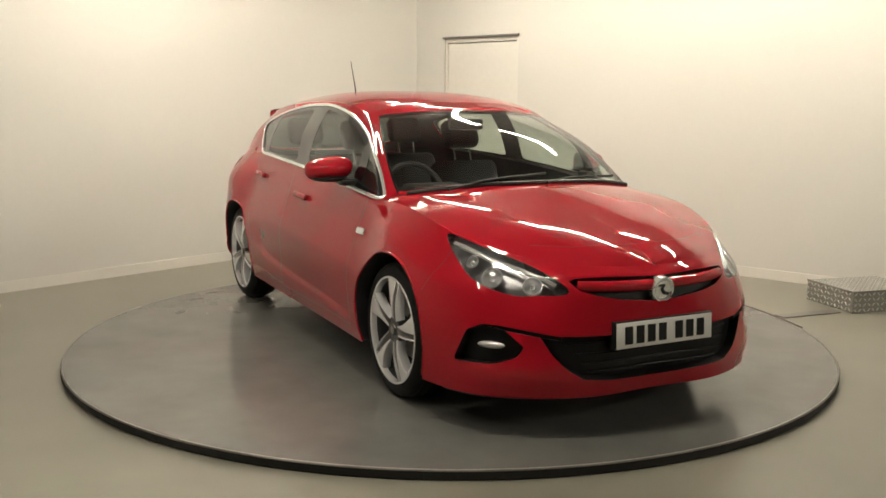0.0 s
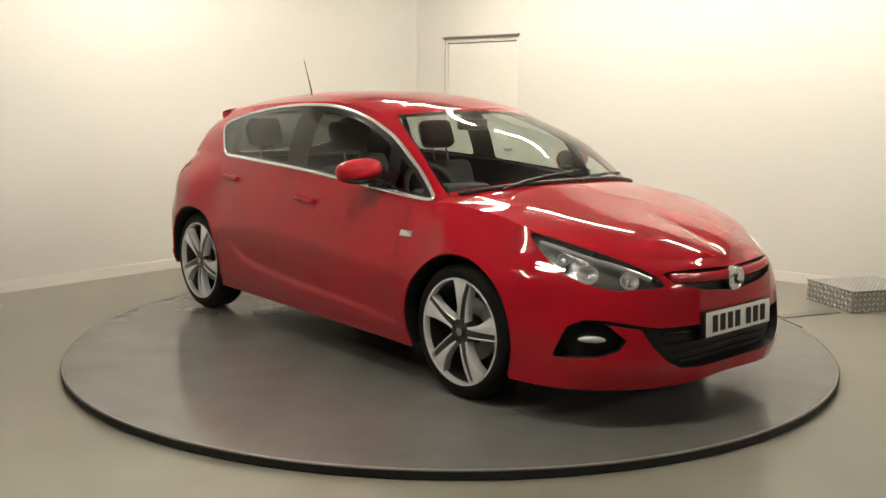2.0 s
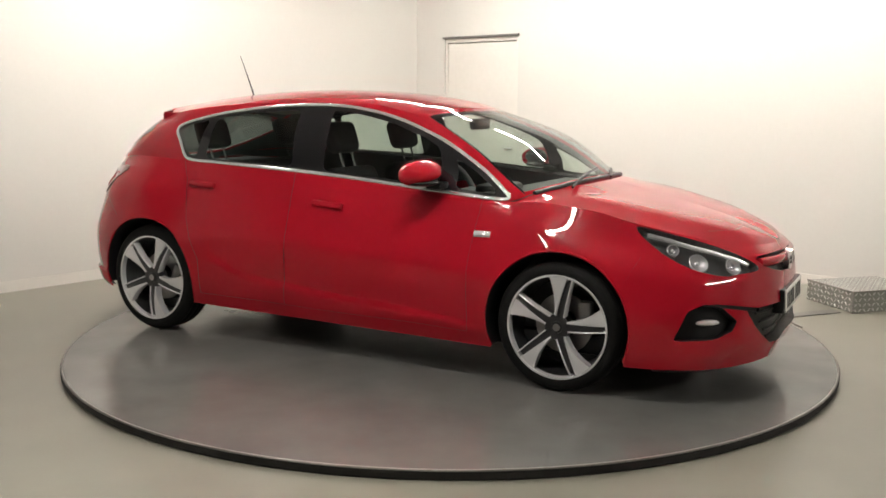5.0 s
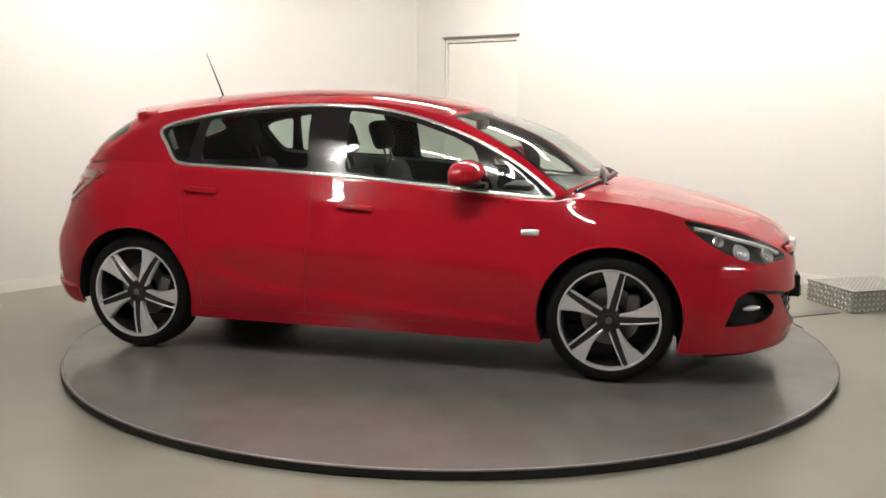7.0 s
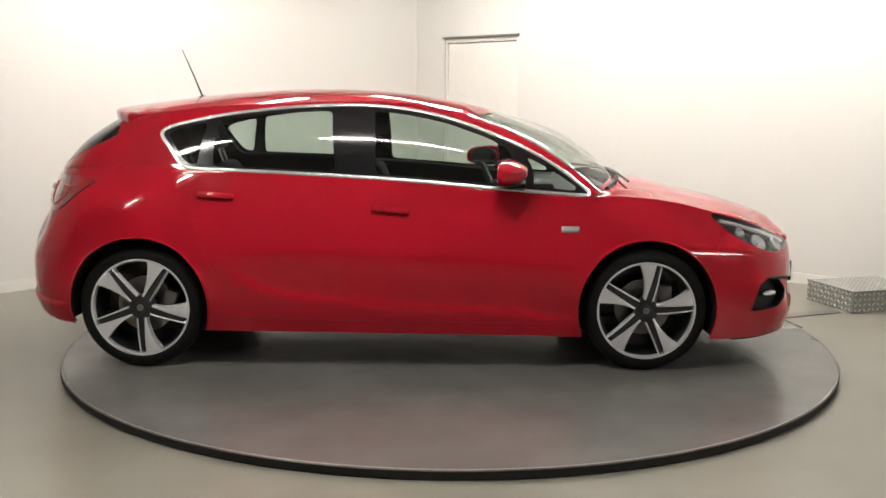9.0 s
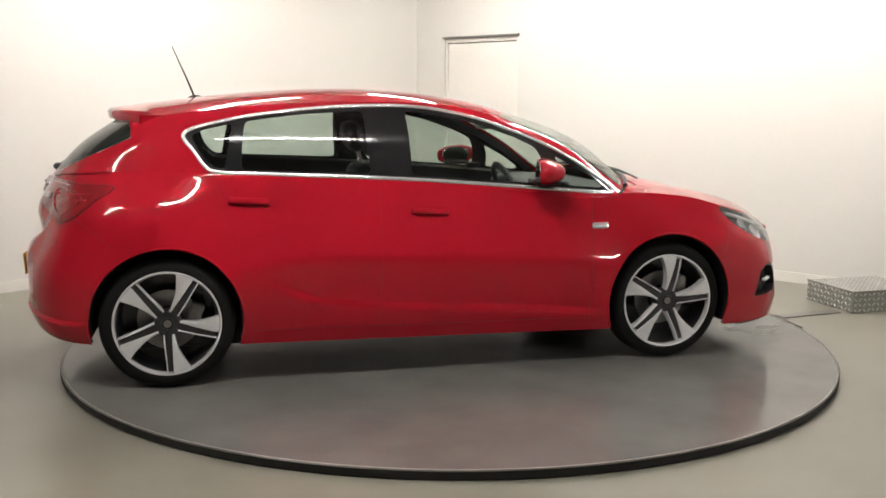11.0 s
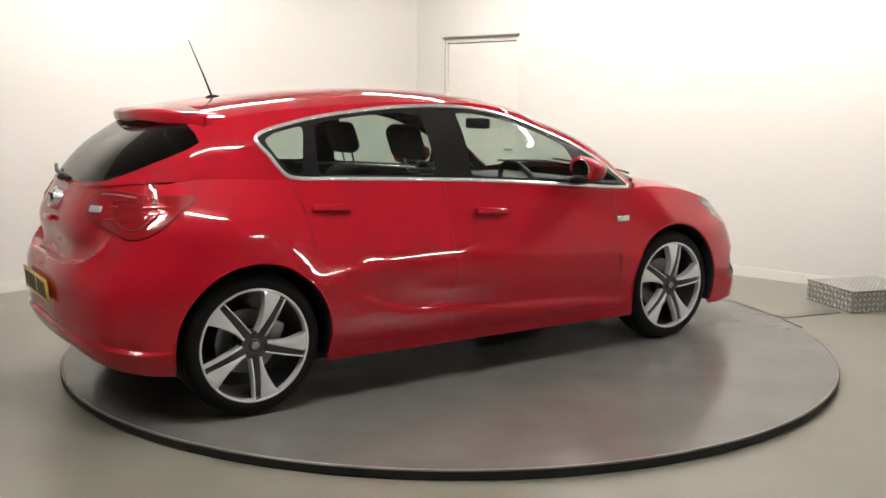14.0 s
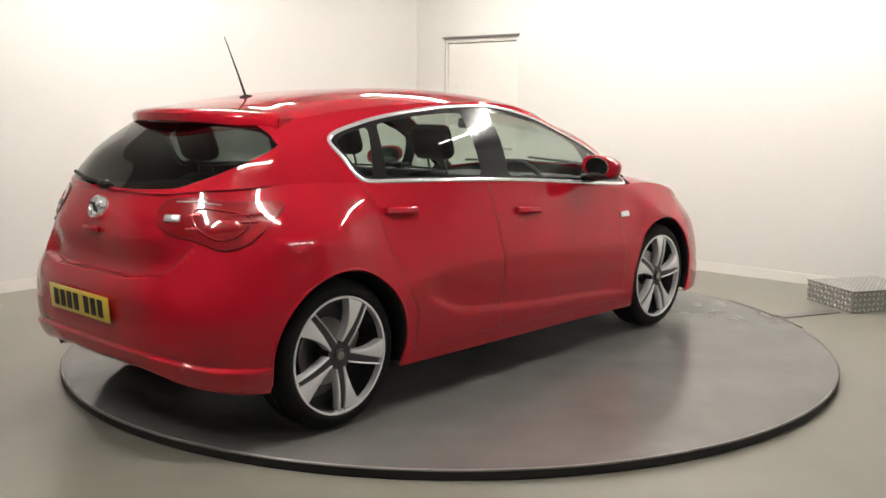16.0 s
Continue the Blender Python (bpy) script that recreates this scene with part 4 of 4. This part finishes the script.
    part("scuttle", tube(pts, 0.013, 8), BLACK, car, "black scuttle panel")
    for a, b in (((1.285, -0.52, 0.985), (1.20, 0.10, 1.045)), ((1.30, 0.05, 1.005), (1.12, 0.60, 1.01))):
        a, b = Vector(a), Vector(b)
        wp = part("wiper", tube([a, a.lerp(b, 0.3) + Vector((0, 0, 0.014)), a.lerp(b, 0.65) + Vector((0, 0, 0.010))], 0.007, 8), BLACK, car, "black windscreen wiper")
        part("wiper_blade", tube([a.lerp(b, 0.18) + Vector((0, 0, 0.008)), a.lerp(b, 0.6) + Vector((-0.01, 0, 0.008)), b], 0.008, 6), BLACK, wp)
    wp = part("rear_wiper", tube([(-1.93, 0.03, 1.052), (-1.925, 0.2, 1.067), (-1.89, 0.37, 1.085)], 0.009, 8), BLACK, car, "black rear wiper")
    bm = bmesh.new()
    ellipsoid(bm, (-1.935, 0.02, 1.05), (0.028, 0.035, 0.02))
    part("wiper_hub", bm, BLACK, wp)
    # aerial
    bm = bmesh.new()
    ellipsoid(bm, (-1.185, 0, 1.424), (0.045, 0.017, 0.020))
    ae = part("aerial", bm, BLACK, car, "short black roof aerial")
    part("aerial_rod", tube([(-1.19, 0, 1.43), (-1.235, 0, 1.545), (-1.305, 0, 1.712)], 0.0065, 8, 0.35), BLACK, ae)

    # ---------- underside and wheel wells ----------
    part("underbody", boxed(0, 0, 0.225, 3.3, 1.48, 0.10, 0.02), BLACK, car)
    lip = [on(u, 0.0, -0.030, s)[0] - Vector((0, 0, 0.006)) for s, us in ((-1, np.linspace(12.9, 17, 14)), (1, np.linspace(16.7, 12.9, 13))) for u in us]
    part("front_splitter", tube(lip, 0.014, 8), BLACK, car, "black splitter under the bumper")
    part("rear_valance", boxed(-1.80, 0, 0.36, 0.22, 1.05, 0.10, 0.03), BLACK, car, "black rear valance")
    for cx, cu in WHEELS:
        edge = [q for q in arch_loop(cx, cu) if q[1] > 0.02]
        rim = shell_at(np.array([q[0] for q in edge]), np.array([q[1] for q in edge]))
        for side in (-1, 1):
            part("arch_lip", tube([Vector((q[0], side * (q[1] - 0.003), q[2])) for q in rim], 0.0065, 8), RED, car, "rolled red edge of the wheel arch")
            bm = bmesh.new()
            rings = []
            for y, s in ((None, 1.0), (-0.02, 0.975), (0.60, 0.965), (0.58, 0.2)):
                ring = []
                for q in rim:
                    yy = q[1] - 0.004 if y is None else (q[1] + y if y < 0 else y)
                    ring.append(bm.verts.new((cx + (q[0] - cx) * s, side * yy, 0.335 + (q[2] - 0.335) * s)))
                rings.append(ring)
            for a, b in zip(rings, rings[1:]):
                for i in range(len(a) - 1):
                    bm.faces.new((a[i], a[i + 1], b[i + 1], b[i]))
            bmesh.ops.recalc_face_normals(bm, faces=bm.faces)
            part("wheel_arch", bm, BLACK, car, "black wheel arch liner")
    w = build_wheel()
    w.parent = car
    w.matrix_basis = pose(1.3425, -0.805, 0.3245)
    for x, y, turn, spin in ((-1.3425, -0.805, 0, 20), (1.3425, 0.805, 180, 0), (-1.3425, 0.805, 180, 30)):
        k = copy_thing(w, pose(x, y, 0.3245, 0, 0, turn) @ pose(0, 0, 0, 0, spin, 0))
        k.parent = car

    # ---------- inside ----------
    part("cabin_floor", boxed(-0.1, 0, 0.30, 2.6, 1.40, 0.05, 0.01), TRIM, car)
    for y in (-0.36, 0.36):
        seat(car, 0.05, y)
    seat(car, -0.92, 0, True, 1.26)
    bm = boxed(1.0, 0, 0.83, 0.52, 1.40, 0.22, 0.07, None, 3)
    d = part("dashboard", bm, TRIM, car, "dark dashboard")
    part("instrument_hood", boxed(0.80, -0.36, 0.945, 0.16, 0.32, 0.06, 0.025), TRIM, d)
    bm = lathe([(0.0 + 0.016 * math.sin(a), 0.18 + 0.016 * math.cos(a)) for a in [k * math.pi / 6 for k in range(13)]], 36)
    bm.transform(Matrix.Translation((0.56, -0.36, 0.90)) @ pose(0, 0, 0, 0, -25, 0) @ pose(0, 0, 0, 0, 0, 90))
    sw = part("steering_wheel", bm, TRIM, car, "dark steering wheel")
    part("steering_hub", boxed(0, 0, 0, 0.05, 0.30, 0.07, 0.02, Matrix.Translation((0.57, -0.36, 0.90)) @ pose(0, 0, 0, 0, -25, 0)), TRIM, sw)
    part("interior_mirror", boxed(0.50, 0, 1.285, 0.04, 0.22, 0.065, 0.015), BLACK, car, "black interior mirror")
    part("parcel_shelf", boxed(-1.45, 0, 0.985, 0.55, 1.15, 0.03, 0.01), TRIM, car)
    return car


car = build_car()


# ---- tread plate box by the wall ----
def build_step():
    a, b = Vector((2.712, 1.306)), Vector((2.857, 0.815))
    d = (b - a).normalized()
    n = Vector((-d.y, d.x))  # away from the turntable
    length, width, high = (b - a).length, 0.62, 0.155
    m = Matrix.Translation((a.x, a.y, FLOOR_Z)) @ Matrix.Rotation(math.atan2(d.y, d.x), 4, "Z")
    st = part("step_box", boxed(length / 2, width / 2, high / 2, length, width, high, 0.006, m), DARKPLATE, None, "low grey metal box of raised tread plate", smooth=False)
    tagged(st, "low grey metal step box of raised tread plate", "step box")
    bm = bmesh.new()

    def lozenge(o, ux, uy, nn):
        ring = [o + ux * 0.021, o + uy * 0.0065, o - ux * 0.021, o - uy * 0.0065]
        vs = [bm.verts.new(m @ q) for q in ring]
        t = bm.verts.new(m @ (o + nn * 0.005))
        for i in range(4):
            bm.faces.new((vs[i], vs[(i + 1) % 4], t))

    def face(o, ex, ey, w, h, nn):
        step = 0.038
        for i in range(int(w / step)):
            for j in range(int(h / step)):
                s = 1 if (i + j) % 2 else -1
                ux = (ex * s + ey).normalized()
                lozenge(o + ex * (0.019 + i * step) + ey * (0.019 + j * step) + nn * 0.0005, ux, nn.cross(ux), nn)

    X, Y, Z = Vector((1, 0, 0)), Vector((0, 1, 0)), Vector((0, 0, 1))
    face(Vector((0, 0, 0)), X, Z, length, high, -Y)
    face(Vector((length, 0, 0)), Y, Z, width, high, X)
    face(Vector((0, 0, high)), X, Y, length, width, Z)
    bmesh.ops.recalc_face_normals(bm, faces=bm.faces)
    t = part("tread", bm, PLATE, st, "bright raised tread bars", smooth=False)
    t["kind"] = "stuff"
    for p, q in (((0, 0, high), (length, 0, high)), ((length, 0, high), (length, width, high)), ((length, 0, 0), (length, 0, high))):
        part("edge_strip", tube([m @ Vector(p), m @ Vector(q)], 0.006, 6), STEEL, st)
    # floor strip and cable
    tagged(part("floor_strip", boxed(0, 0, FLOOR_Z + 0.004, 0.50, 0.10, 0.008, 0.002, pose(2.53, 0.78, 0, 0, 0, 22)), STEEL, smooth=False), "thin dull metal strip lying on the floor", "metal strip")
    tagged(part("cable", tube([(2.10, 1.20, FLOOR_Z + 0.005), (2.20, 0.95, FLOOR_Z + 0.005), (2.29, 0.62, FLOOR_Z + 0.005), (2.335, 0.36, FLOOR_Z + 0.005)], 0.005, 6), RIMSTEEL), "thin pale cable lying on the concrete floor", "cable")


build_step()


def motions():
    """The turntable and the car on it turn together at a steady pace."""
    rows, table = [], []
    for k in range(33):
        t = k * 0.5
        a = -62.38 + 6.84505 * t + 0.02288 * t ** 2 - 0.00125 * t ** 3
        m = pose(0, 0, 0, 0, 0, a)
        table.append((t, m))
        rows.append((t, m @ pose(-0.301, -0.004, 0.006)))
    walk(turntable, table)
    walk(car, rows)


motions()
